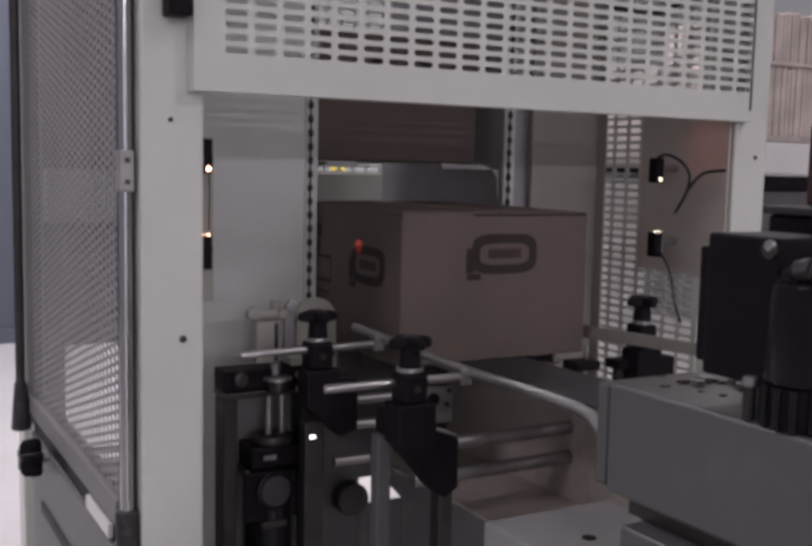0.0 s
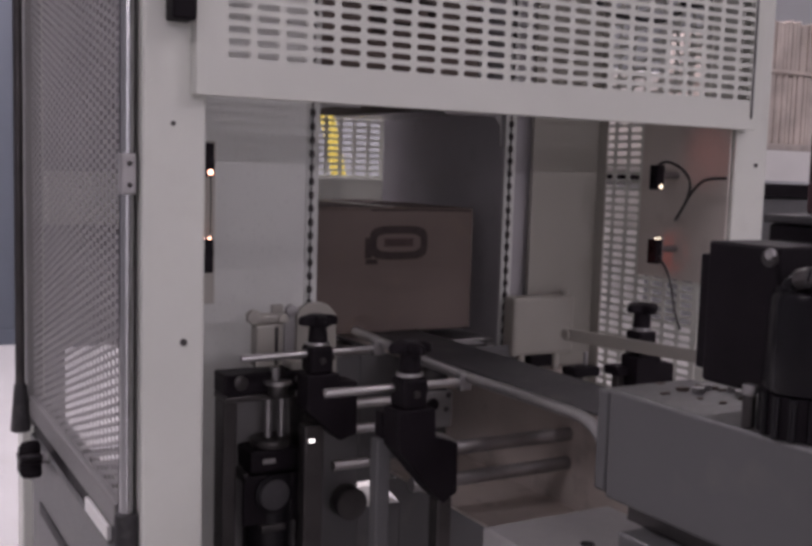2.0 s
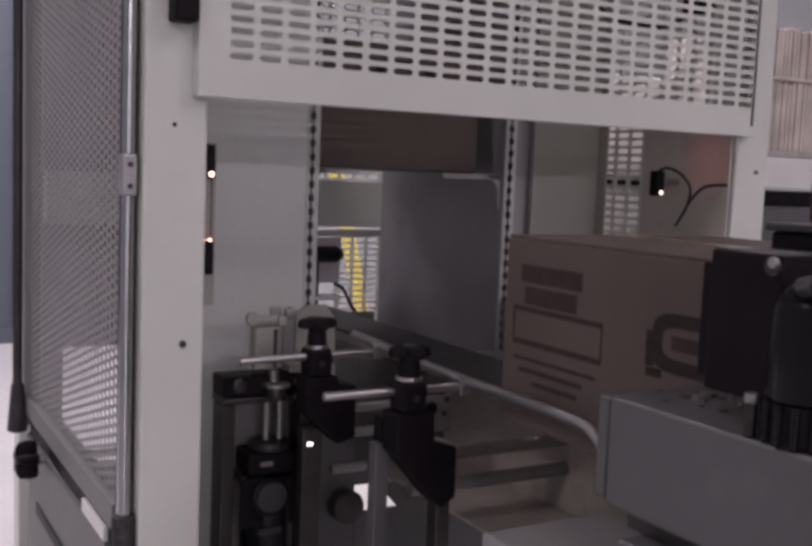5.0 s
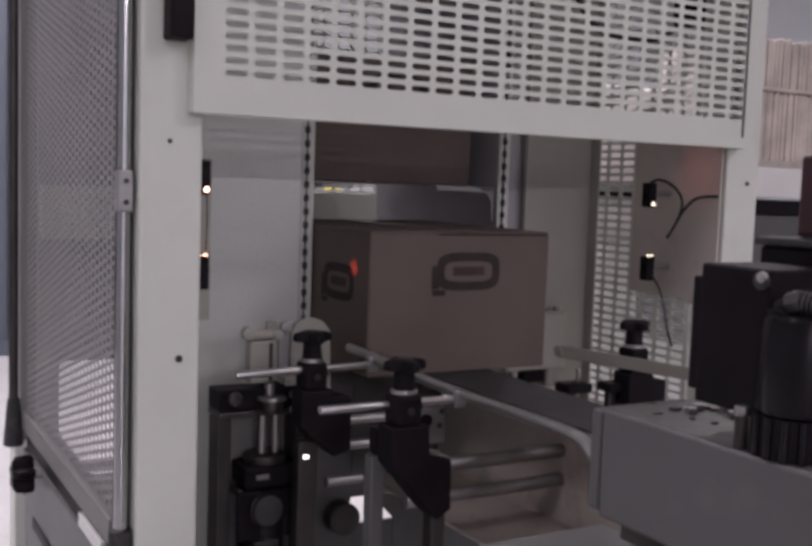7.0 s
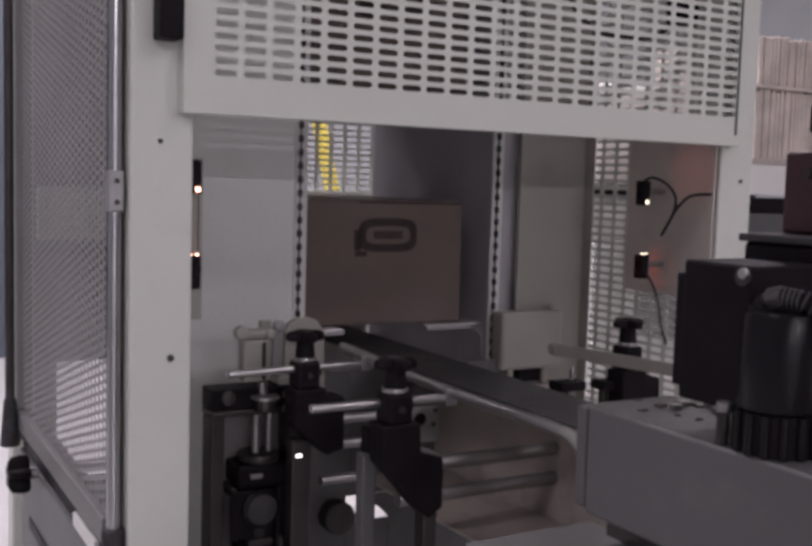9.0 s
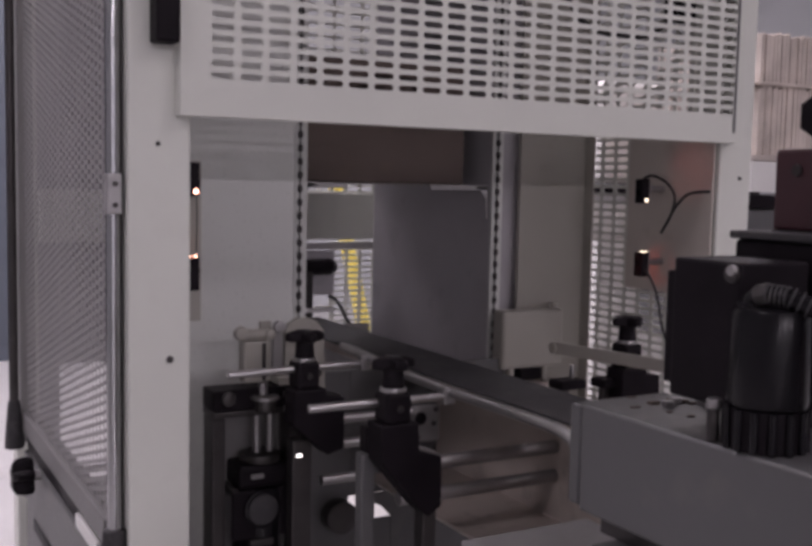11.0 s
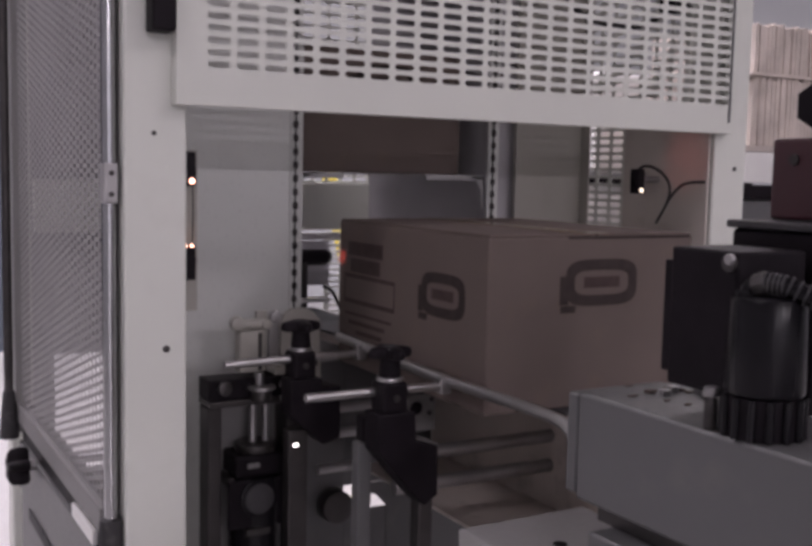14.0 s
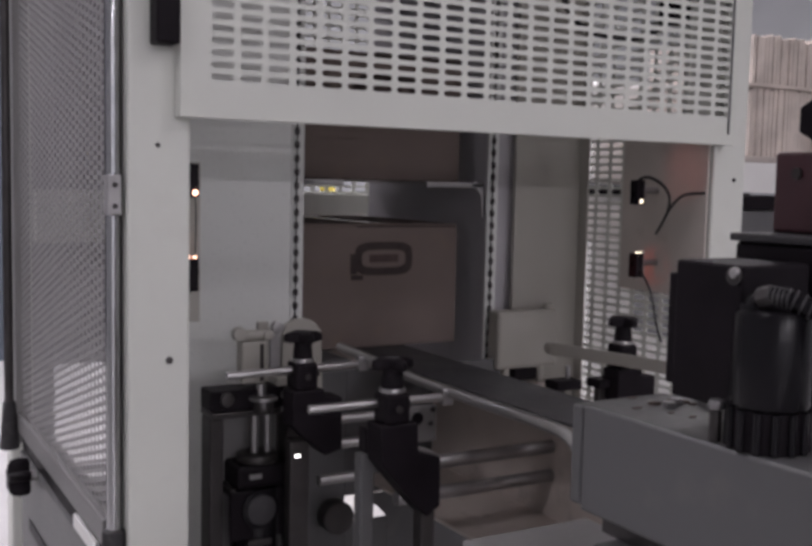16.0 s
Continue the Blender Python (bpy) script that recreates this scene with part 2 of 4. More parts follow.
# ---- the hall ----
tagged(link("floor", block(-7, -19, FLOOR_Z - 0.1, 9, 9, FLOOR_Z, 0), FLOOR), "pale worn epoxy floor of the hall", "floor", kind="structure")
tagged(link("ceiling", block(-7, -19, 5.0, 9, 9, 5.1, 0), CEIL), "grey sheet roof of the hall", "ceiling", kind="structure")
wall = tagged(link("wall_north", block(-7, 9, FLOOR_Z - 0.1, 9, 9.2, 5.1, 0), WALLP), "pale painted hall wall", "wall", kind="structure")
tagged(link("wall_south", block(-7, -19.2, FLOOR_Z - 0.1, 9, -19, 5.1, 0), WALLP), "pale painted hall wall", "wall", kind="structure")
tagged(link("wall_west", block(-7.2, -19, FLOOR_Z - 0.1, -7, 9, 5.1, 0), WALLP), "pale painted hall wall", "wall", kind="structure")
tagged(link("wall_east", block(9, -19, FLOOR_Z - 0.1, 9.2, 9, 5.1, 0), WALLP), "pale painted hall wall", "wall", kind="structure")


def partition():
    """The ribbed blue-grey wall that stands behind the machine."""
    w = tagged(new("wall_partition"), "ribbed blue-grey sheet metal partition wall", "wall", kind="structure")
    part("panel", block(-3.2, 6.9, FLOOR_Z, 1.15, 6.96, 3.6, 0.004), WALLM, w)
    for i in range(22):
        x = -3.1 + 0.2 * i
        part("rib", block(x, 6.87, FLOOR_Z, x + 0.05, 6.9, 3.6, 0.008), WALLM, w)
    part("base_rail", block(-3.2, 6.86, FLOOR_Z, 1.15, 6.87, FLOOR_Z + 0.12, 0.003), WALLM, w)


partition()


def ceiling_lamps():
    # the lamps at x -5.2 and -3.6 are added fill for left-facing sides
    front = [(-15.6, -1.0, 9.0), (-15.6, 3.0, 4.0), (-15.6, -5.2, 7.0), (-10.4, 1.5, 0.3), (-7.25, -0.6, 0.35), (-4.9, 3.0, 1.3), (-2.95, 1.7, 0.2), (-1.6, -3.6, 0.95)]
    # the single lamp at y 5.9 is added to brighten the far floor
    back = [(y, x, 1.65) for y in (2.7, 4.7) for x in (-1.6, 1.4, 4.4)] + [(5.9, 0.9, 1.3)]
    for y, x, k in front + back:
        lamp = thing("ceiling_lamp", "unseen white twin-tube fluorescent lamp under the roof", "lamp", "ceiling lamps", at=(x, y, 4.7))
        wide = 0.56 if -6 < y < 0 else 0.27
        part("housing", block(-0.75, -wide, 0.03, 0.75, wide, 0.1, 0.01), WHITE, lamp)
        for dy in (-0.03, 0.03):
            part("tube", rod((-0.7, dy, 0.01), (0.7, dy, 0.01), 0.013, 10), TUBE, lamp, smooth=True)
        part("hanger", rod((0, 0, 0.1), (0, 0, 0.3), 0.008, 8), STEELD, lamp)
        lamp_area(x, y, 4.66, 1.4, 1.1 if -6 < y < 0 else 0.1, k * FRONT_POWER)


ceiling_lamps()

# ---- the carton lift ----
lift = thing("carton_lift", "cream painted carton lift with perforated guards and an open infeed", "machine", at=(0, 0, FLOOR_Z))
LZ = -FLOOR_Z


def lp(name, bm, material, label="", smooth=False, parent=None):
    ob = part(name, bm, material, parent or lift, label, smooth)
    if not parent:
        ob.location.z = LZ
    return ob


def lm(name, me, material, label=""):
    ob = link_mesh(name, me, material, lift, label)
    ob.location.z = LZ
    return ob


POST_Y = 0.03
lp("post", block(-0.133, POST_Y, FLOOR_Z, -0.039, POST_Y + 0.08, 2.7, 0.004), CREAM, "cream square steel post")
lp("post", block(1.055, POST_Y, FLOOR_Z, 1.145, POST_Y + 0.08, 2.7, 0.004), CREAM, "cream square steel post")
lp("post", block(-0.115, 1.25, FLOOR_Z, -0.06, 1.33, 2.7, 0.004), CREAM)
lp("post", block(1.055, 1.25, FLOOR_Z, 1.145, 1.33, 2.7, 0.004), CREAM)
lp("top_beam", block(-0.044, POST_Y, 2.62, 1.055, POST_Y + 0.08, 2.7, 0.004), CREAM)
lp("top_beam", block(-0.06, 1.25, 2.62, 1.055, 1.33, 2.7, 0.004), CREAM)
lp("roof_sheet", block(-0.133, 0.03, 2.702, 1.145, 1.33, 2.712, 0.002), CREAM)
# bolts on the post
for z, r in ((0.974, 0.0055), (1.297, 0.0035)):
    lp("bolt", rod((-0.071 if r > 0.005 else -0.089, POST_Y + 0.001, z), (-0.071 if r > 0.005 else -0.089, POST_Y - 0.003, z), r, 14, bevel=0.001), DARKM, "dark bolt head", smooth=True)
lp("bolt", rod((1.112, POST_Y + 0.001, 1.27), (1.112, POST_Y - 0.003, 1.27), 0.004, 12), DARKM)

# front guard: a folded sheet with rounded slots
GUARD_Z = 1.339
front = lm("front_guard", slotted(0.0, 1.4, 24, 38, PU, PV, 0.0365, 0.0098, 0.002,
                                  (0.0415, 0.0205, 1.4 - PV / 2 - GUARD_Z, 0.04), lambda u, v, d: (u, d, v)), PERF, "cream guard sheet with rows of rounded slots")
lp("guard_fold", block(-0.0640, 0.0023, GUARD_Z, -0.0617, 0.028, 2.1, 0.0008), PERF)
lp("guard_fold", block(1.0755, 0.0023, GUARD_Z, 1.0778, 0.028, 2.1, 0.0008), PERF)
lp("guard_fold", block(-0.0615, 0.0023, GUARD_Z, 1.0753, 0.026, GUARD_Z + 0.0022, 0.0008), PERF)
lp("guard_frame", block(1.0545, -0.004, 1.36, 1.058, -0.001, 2.1, 0.0005), GREYP, "thin dark trim strip")
lp("hinge", block(-0.102, -0.012, 1.441, -0.067, 0.029, 1.56, 0.004), BLACK, "black plastic hinge block")
lp("hinge", block(-0.102, -0.012, 1.95, -0.067, 0.029, 2.07, 0.004), BLACK, "black plastic hinge block")

# cover plates beside the chains
COVER_Y = 0.44
lp("cover_plate", block(-0.044, COVER_Y, FLOOR_Z + 0.3, 0.302, COVER_Y + 0.012, 2.6, 0.002), SATIN, "satin cream cover plate")
# sheet like the left plate, with its shade put into the TANS colour
lp("cover_plate", block(0.858, COVER_Y, 0.6, 1.046, COVER_Y + 0.012, 2.6, 0.002), TANS, "cover plate in a tone darkened for its weaker light")
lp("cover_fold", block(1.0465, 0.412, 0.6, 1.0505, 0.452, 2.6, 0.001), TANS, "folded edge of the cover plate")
lp("recess_strip", block(0.812, COVER_Y + 0.03, 0.5, 0.91, COVER_Y + 0.036, 2.6, 0.001), GREYW)
lp("shaft_wall", block(0.803, COVER_Y + 0.016, 0.45, 0.809, 1.06, 2.6, 0.002), GREYW, "dull grey sheet lining the shaft")
lp("shaft_wall", block(0.262, COVER_Y + 0.016, 0.3, 0.268, 1.06, 2.6, 0.002), GREYW, "dull grey sheet lining the shaft")
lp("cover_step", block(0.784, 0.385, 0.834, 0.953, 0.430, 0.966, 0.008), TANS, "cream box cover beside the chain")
for x in (0.815, 0.912):
    lp("cover_foot", rod((x, 0.398, 0.798), (x, 0.398, 0.835), 0.009, 14, bevel=0.002), TANS, "small pale foot", True)
lp("cover_pad", block(0.836, 0.388, 0.806, 0.898, 0.425, 0.8335, 0.004), BLACK, "black pad below the box cover")
lp("cover_ledge", block(0.775, 0.375, 0.785, 0.96, 0.436, 0.7975, 0.002), FRAMEM)
lp("cover_knob", rod((0.936, 0.405, 0.965), (0.936, 0.405, 0.978), 0.010, 16, bevel=0.003), TANS, "", True)

# rear guard behind the shaft
lp("rear_beam", block(-0.06, 1.2, 1.078, 1.055, 1.24, 1.212, 0.003), CREAM, "cream cross beam")
lm("rear_guard", slotted(0.47, 1.225, 13, 76, PU, PV, 0.0365, 0.0115, 0.002, (0.01, 0.02, 0.005, 0.02), lambda u, v, d: (u, 1.25 + d, v)), PERF)
lm("rear_guard", slotted(0.79, 0.70, 6, 21, PU, PV, 0.0365, 0.0115, 0.002, (0.01, 0.02, 0.005, 0.005), lambda u, v, d: (u, 1.25 + d, v)), PERF)
lp("rear_panel", block(-0.06, 1.262, FLOOR_Z, -0.006, 1.268, 2.6, 0.001), GREYW, "grey closed rear panel")
lp("rear_panel", block(-0.0055, 1.262, 0.755, 0.44, 1.268, 2.6, 0.001), GREYW, "grey closed rear panel")
lp("rear_sill", block(-0.0055, 1.262, 0.459, 0.44, 1.29, 0.478, 0.001), GREYW)
lp("rear_panel", block(-0.0055, 1.262, FLOOR_Z, 0.44, 1.268, 0.445, 0.001), GREYW, "grey closed rear panel")
lp("lower_screen", block(0.27, 0.40, FLOOR_Z, 0.414, 0.405, 0.859, 0.001), GREYP, "grey sheet below the belt")
lp("lower_screen", block(0.4145, 0.40, FLOOR_Z, 0.516, 0.405, 0.535, 0.001), GREYP, "grey sheet below the belt")
lp("lower_screen", block(0.4145, 0.40, 0.592, 0.516, 0.405, 0.859, 0.001), GREYP, "grey sheet below the belt")
lp("lower_screen", block(0.5165, 0.40, FLOOR_Z, 0.80, 0.405, 0.859, 0.001), GREYP, "grey sheet below the belt")
lp("screen_brace", prism([(0.46, 0.5925), (0.5165, 0.5925), (0.5165, 0.534), (0.490, 0.563), (0.46, 0.576)], "y", 0.395, 0.3985, 0.0005), GREYP, "slanted grey brace")
lp("rear_screen", block(0.27, 1.07, 0.50, 0.80, 1.075, 0.852, 0.001), DOORP, "grey sheet below the belt")
lp("roller", rod((0.384, 0.36, 0.560), (0.384, 0.398, 0.560), 0.034, 28, bevel=0.003), DARKM, "dark rubber roller", True)
lp("inner_rail", block(0.45, 1.19, 1.052, 0.9, 1.198, 1.07, 0.001), STEELD)

# right side guard and the plate that carries the sensors
lm("side_guard", slotted(0.14, 0.42, 25, 120, PU, PV, 0.0365, 0.0115, 0.002, (0.01, 0.01, 0.02, 0.02), lambda u, v, d: (1.052 + d, u, v)), PERF, "cream slotted side guard")
lp("sensor_plate", block(1.044, 0.035, 1.0235, 1.048, 0.287, 1.38, 0.001), TANP, "tan plate carrying the light sensors")
for y, z in ((0.177, 1.245), (0.172, 1.09)):
    lp("sensor_standoff", rod((1.0, y, z), (1.0435, y, z), 0.007, 14), STEELD, "", True)


def light_sensor(x, y, z, dx, flip, glow_mat, label):
    s = thing("light_sensor", label, "sensor", "light barrier sensors", at=(x, y, z))
    up = -1 if flip else 1
    part("housing", block(-0.010, -0.013, -0.026, 0.010, 0.013, 0.026, 0.003), BLACK, s)
    part("lens", rod((0.010 * dx, 0, 0.004 * up), (0.0125 * dx, 0, 0.004 * up), 0.006, 16), BLACKG, s, smooth=True)
    if flip:
        part("indicator", rod((0.003 * max(dx, 0), -0.0128, -0.019), (0.003 * max(dx, 0), -0.0150, -0.019), 0.0042, 14, bevel=0.0008), glow_mat, s, "glowing round indicator light", True)
    else:
        for k in (-1, 1):
            part("indicator", rod((0.005 * k, -0.006, 0.0258), (0.005 * k, -0.006, 0.0290), 0.0026, 12, bevel=0.0006), glow_mat, s, "small glowing indicator light", True)
    part("bracket", block(-0.006 * dx - 0.008 * dx, -0.010, -0.02, -0.0102 * dx, 0.010, 0.03 if not flip else 0.02, 0.0005), STEELD, s)
    return s


light_sensor(-0.020, 0.088, 1.246, 1, True, RED_LED, "black light sensor with a red lamp on the post")
lp("sensor_strip", block(-0.0405, 0.104, 1.02, 0.001, 0.107, 1.275, 0.001), TANS, "cream sensor mounting strip")
light_sensor(-0.020, 0.088, 1.098, 1, False, RED_LED, "black light sensor with a red lamp on the post")
light_sensor(0.986, 0.177, 1.240, -1, True, WARM_LED, "black light sensor with a warm lamp on the plate")
light_sensor(0.986, 0.172, 1.085, -1, False, WARM_LED, "black light sensor with a warm lamp on the plate")


def beam(x, y, z, target, power, spread):
    """The red light that a sensor sends out."""
    data = bpy.data.lights.new("sensor_beam", "SPOT")
    data.energy, data.color, data.spot_size, data.spot_blend, data.shadow_soft_size = power, (1.0, 0.10, 0.06), radians(spread), 1.0, 0.004
    new("sensor_beam", data).matrix_world = look((x, y, z), target)


beam(0.004, 0.300, 1.088, (0.336, 0.262, 1.086), 8.0, 6.0)
beam(-0.006, 0.092, 1.246, (1.044, 0.095, 1.285), 3.5, 9.0)


def cable(points, r, label):
    tagged(link("cable", tube(points, r, 8), CABLE, smooth=True), label, "cable")


cable([(-0.012, 0.088, 1.222), (-0.011, 0.087, 1.18), (-0.012, 0.087, 1.15), (-0.012, 0.088, 1.132)], 0.0012, "thin dark wire between two sensors on the post")
cable([(0.984, 0.172, 1.266), (0.985, 0.15, 1.275), (0.99, 0.112, 1.262), (0.99, 0.082, 1.235), (0.99, 0.088, 1.20), (0.99, 0.105, 1.175), (0.998, 0.128, 1.155), (1.043, 0.175, 1.152)], 0.0032, "thin black cable bent over the sensor plate")
cable([(0.992, 0.098, 1.19), (0.99, 0.08, 1.212), (0.99, 0.052, 1.236), (0.99, 0.025, 1.241), (0.997, -0.004, 1.242)], 0.0032, "thin black cable bent over the sensor plate")
cable([(0.986, 0.165, 1.078), (0.984, 0.13, 1.05), (0.982, 0.11, 1.01), (0.98, 0.10, 0.97), (0.99, 0.09, 0.93)], 0.003, "thin black cable hanging below a sensor")

cable([(0.73, 0.14, 1.63), (0.765, 0.14, 1.578), (0.808, 0.14, 1.555), (0.875, 0.14, 1.549), (0.936, 0.14, 1.551), (0.985, 0.14, 1.572), (1.02, 0.14, 1.60), (1.03, 0.135, 1.64)], 0.0055, "thick black cable sagging behind the front guard")

junction = thing("junction_box", "small black junction box inside the guard", "junction box", at=(1.024, 0.132, 1.59))
part("case", block(-0.024, -0.02, 0.0, 0.026, 0.02, 0.14, 0.004), BLACK, junction)
part("lid", block(-0.021, -0.026, 0.006, 0.023, -0.0205, 0.134, 0.002), BLACK, junction)

# chains of the lift, each a strand of links in a guide
CHAIN_Y = COVER_Y - 0.003


def chain_guide(x):
    lp("chain_guide", block(x - 0.010, CHAIN_Y + 0.005, 0.3, x + 0.018, CHAIN_Y + 0.013, 2.6, 0.001), SATIN, "pale guide behind the chain")


chain_guide(0.313)
chain_guide(0.793)


def chain_strand(x):
    """Roller chain: side plates and pins, joined in one strand."""
    verts_bm = bmesh.new()
    for i in range(66):
        z = -0.17 + 0.0272 * i
        block(x - 0.0042, CHAIN_Y - 0.003, z - 0.0070, x + 0.0042, CHAIN_Y + 0.003, z + 0.0070, 0.001, 1, bm=verts_bm)
        block(x - 0.0009, CHAIN_Y - 0.001, z + 0.0071, x + 0.0012, CHAIN_Y + 0.002, z + 0.0206, 0, bm=verts_bm)
        rod((x - 0.0055, CHAIN_Y, z), (x + 0.0055, CHAIN_Y, z), 0.002, 8, bm=verts_bm)
    return lp("lift_chain", verts_bm, DARKM, "dark steel roller chain")


chains = [chain_strand(0.313), chain_strand(0.793)]


def shelf(z):
    """A pair of flights between the chains that carries one carton past the belt."""
    e = new("lift_shelf")
    e.parent = lift
    e["label"] = "pair of pale steel flights carrying a carton"
    e.location = (0, 0, LZ + z)
    for x0, x1, s in ((0.632, 0.782, 1), (0.324, 0.430, -1)):
        part("flight", block(x0, COVER_Y + 0.025, -0.004, x1, 1.03, 0.0, 0.0015), STEEL, e)
        part("lip", block(x0, COVER_Y + 0.018, -0.012, x1, COVER_Y + 0.0235, -0.001, 0.002), ALU, e, "pale front lip")
        cx = x1 if s > 0 else x0
        part("bracket", prism([(cx, 0.0), (cx - 0.045 * s, -0.004), (cx - 0.02 * s, -0.012), (cx - 0.006 * s, -0.03), (cx - 0.003 * s, -0.075), (cx, -0.08)], "y", COVER_Y + 0.018, COVER_Y + 0.024, 0.0008), ALU, e)
    return e


PITCH, LEVEL = 0.51, 1.245
shelves = [shelf(LEVEL), shelf(LEVEL - PITCH), shelf(LEVEL - 2 * PITCH)]

# side guard door
door = part("side_door", block(-0.150, 0.086, 0.67, -0.1345, 0.104, 2.6, 0.003), DARKM, lift)
door.location.z = LZ
part("top_rail", block(-0.15, 0.113, 2.57, -0.12, 0.93, 2.6, 0.004), GREYP, door)
part("bottom_rail", block(-0.152, 0.113, 0.668, -0.118, 0.93, 0.712, 0.004), RAILM, door)
# black strip put in for the shade of the gap below the rail
part("gap_strip", block(-0.144, 0.113, 0.633, -0.125, 0.90, 0.667, 0.002), BLACK, door, "black strip that draws the dark gap under the door")
part("rear_stile", block(-0.152, 0.932, 0.64, -0.118, 0.965, 2.6, 0.004), DOORP, door)
sheet = link_mesh("slotted_sheet", slotted(0.122, 0.72, 30, 118, 0.027, 0.0155, 0.0190, 0.0095, 0.0008, (0.0, 0.0, 0.012, 0.02), lambda u, v, d: (-0.14 + d, u, v), True), DOORP, door, "grey slotted guard sheet")
part("edge_tube", rod((-0.149, 0.054, 0.70), (-0.149, 0.054, 2.6), 0.010, 18), CHROME, door, "polished steel tube", smooth=True)
part("edge_strip", block(-0.1415, 0.062, 0.67, -0.1338, 0.085, 2.6, 0.001), DARKM, door)
part("tube_clamp", block(-0.160, 0.041, 1.192, -0.138, 0.067, 1.252, 0.003), ALU, door, "cast clamp with two screws")
for z in (1.206, 1.237):
    part("screw", rod((-0.149, 0.042, z), (-0.149, 0.038, z), 0.004, 10), DARKM, door)
part("tube_foot", rod((-0.149, 0.054, 0.60), (-0.149, 0.054, 0.715), 0.018, 18, bevel=0.004), RUBBER, door, smooth=True)
part("grip_rod", rod((-0.168, 0.925, 0.74), (-0.168, 0.925, 2.6), 0.010, 14), DARKM, door, "thin dark upright rod", smooth=True)
part("grip", rod((-0.168, 0.925, 0.632), (-0.168, 0.925, 0.742), 0.022, 16, r2=0.013, bevel=0.005), RUBBER, door, "black grip at the rod's end", smooth=True)


def star_knob(name, r, h, parent, at, lobes=4, tilt=(0, 0, 0)):
    """A lobed clamping knob on a short neck."""
    bm = bmesh.new()
    n, rings = 48, []
    for z, k in ((0, 0.82), (0.12, 0.97), (0.45, 1.0), (0.85, 0.93), (1.0, 0.7)):
        ring = []
        for i in range(n):
            a = 2 * math.pi * i / n
            rr = r * k * (0.74 + 0.26 * math.cos(lobes * a))
            ring.append(bm.verts.new((rr * math.cos(a), rr * math.sin(a), h * z)))
        rings.append(ring)
    for a, b in zip(rings, rings[1:]):
        for i in range(n):
            bm.faces.new((a[i], a[(i + 1) % n], b[(i + 1) % n], b[i]))
    bm.faces.new(rings[0])
    bm.faces.new(rings[-1])
    bmesh.ops.transform(bm, matrix=pose(*at, *tilt), verts=bm.verts)
    return part(name, bm, BLACK, parent, "black lobed plastic knob", smooth=True)


part("door_knob_stem", rod((-0.150, 0.70, 0.628), (-0.166, 0.70, 0.628), 0.012, 12), STEELD, door)
star_knob("door_knob", 0.041, 0.042, door, (-0.164, 0.70, 0.628), 5, (0, -90, 0))
lp("sill_beam", block(-0.15, 0.115, 0.52, -0.10, 0.905, 0.632, 0.004), GREYP, "grey lower side beam")
lp("kick_plate", block(-0.146, 0.115, FLOOR_Z + 0.1, -0.14, 0.905, 0.518, 0.002), GREYP)
# solid dark strip drawn in place of a slot
lp("kick_slot", block(-0.149, 0.20, 0.480, -0.1465, 0.80, 0.504, 0.001), RUBBER, "dark strip along the kick plate")
lp("sill_label", block(-0.1525, 0.165, 0.634, -0.1442, 0.33, 0.658, 0.001), WHITE, "plain white tab")

# ---- the infeed conveyor ----
belt = thing("belt_conveyor", "narrow dark rubber belt conveyor on a tan steel frame", "conveyor", at=(0, 0, FLOOR_Z))
BELT_Z = 0.885


def bp(name, bm, material, label="", smooth=False):
    ob = part(name, bm, material, belt, label, smooth)
    ob.location.z = LZ
    return ob


bp("belt", block(0.468, -5.2, BELT_Z - 0.004, 0.612, 1.0, BELT_Z, 0.0015), BELT, "dark rubber belt")
bp("belt_bed", block(0.471, -5.2, BELT_Z - 0.024, 0.609, 1.0, BELT_Z - 0.005, 0.002), FRAMEM)
bp("end_roller", rod((0.45, 1.0, BELT_Z - 0.03), (0.612, 1.0, BELT_Z - 0.03), 0.026, 24), STEELD, "", True)
bp("side_frame", block(0.625, -5.2, 0.55, 0.633, 0.40, 0.862, 0.002), FRAMEM, "tan painted side plate")
bp("lower_tray", block(0.43, -5.2, 0.64, 0.622, 0.36, 0.646, 0.002), FRAMEM)
for y in (-4.8, -3.2, -1.9, -0.9):
    for x in (0.54, 0.598):
        bp("leg", block(x - 0.02, y - 0.02, FLOOR_Z, x + 0.02, y + 0.02, 0.639, 0.003), FRAMEM)
for z in (0.776, 0.722):
    bp("cross_bar", rod((0.30, -0.02, z), (0.624, -0.02, z), 0.012, 18), STEELD, "dull steel cross bar", True)
bp("bar_plate", block(0.416, 0.140, 0.765, 0.476, 0.146, 0.835, 0.003), RAILM, "grey plate with holes")
# raised dark discs stand in for the darkness of the plate's holes
bp("plate_hole", rod((0.432, 0.1398, 0.812), (0.432, 0.134, 0.812), 0.012, 18, bevel=0.002), BLACK, "black disc standing in for a dark hole", True)
for x, z in ((0.466, 0.826), (0.462, 0.800), (0.428, 0.776)):
    bp("plate_hole", rod((x, 0.1398, z), (x, 0.138, z), 0.005, 12), DARKM)
for z, x1 in ((0.717, 0.303), (0.780, 0.415), (0.825, 0.415)):
    bp("cross_bar", rod((0.235, 0.145, z), (x1, 0.145, z), 0.009, 14), STEELD, "dull steel cross bar", True)


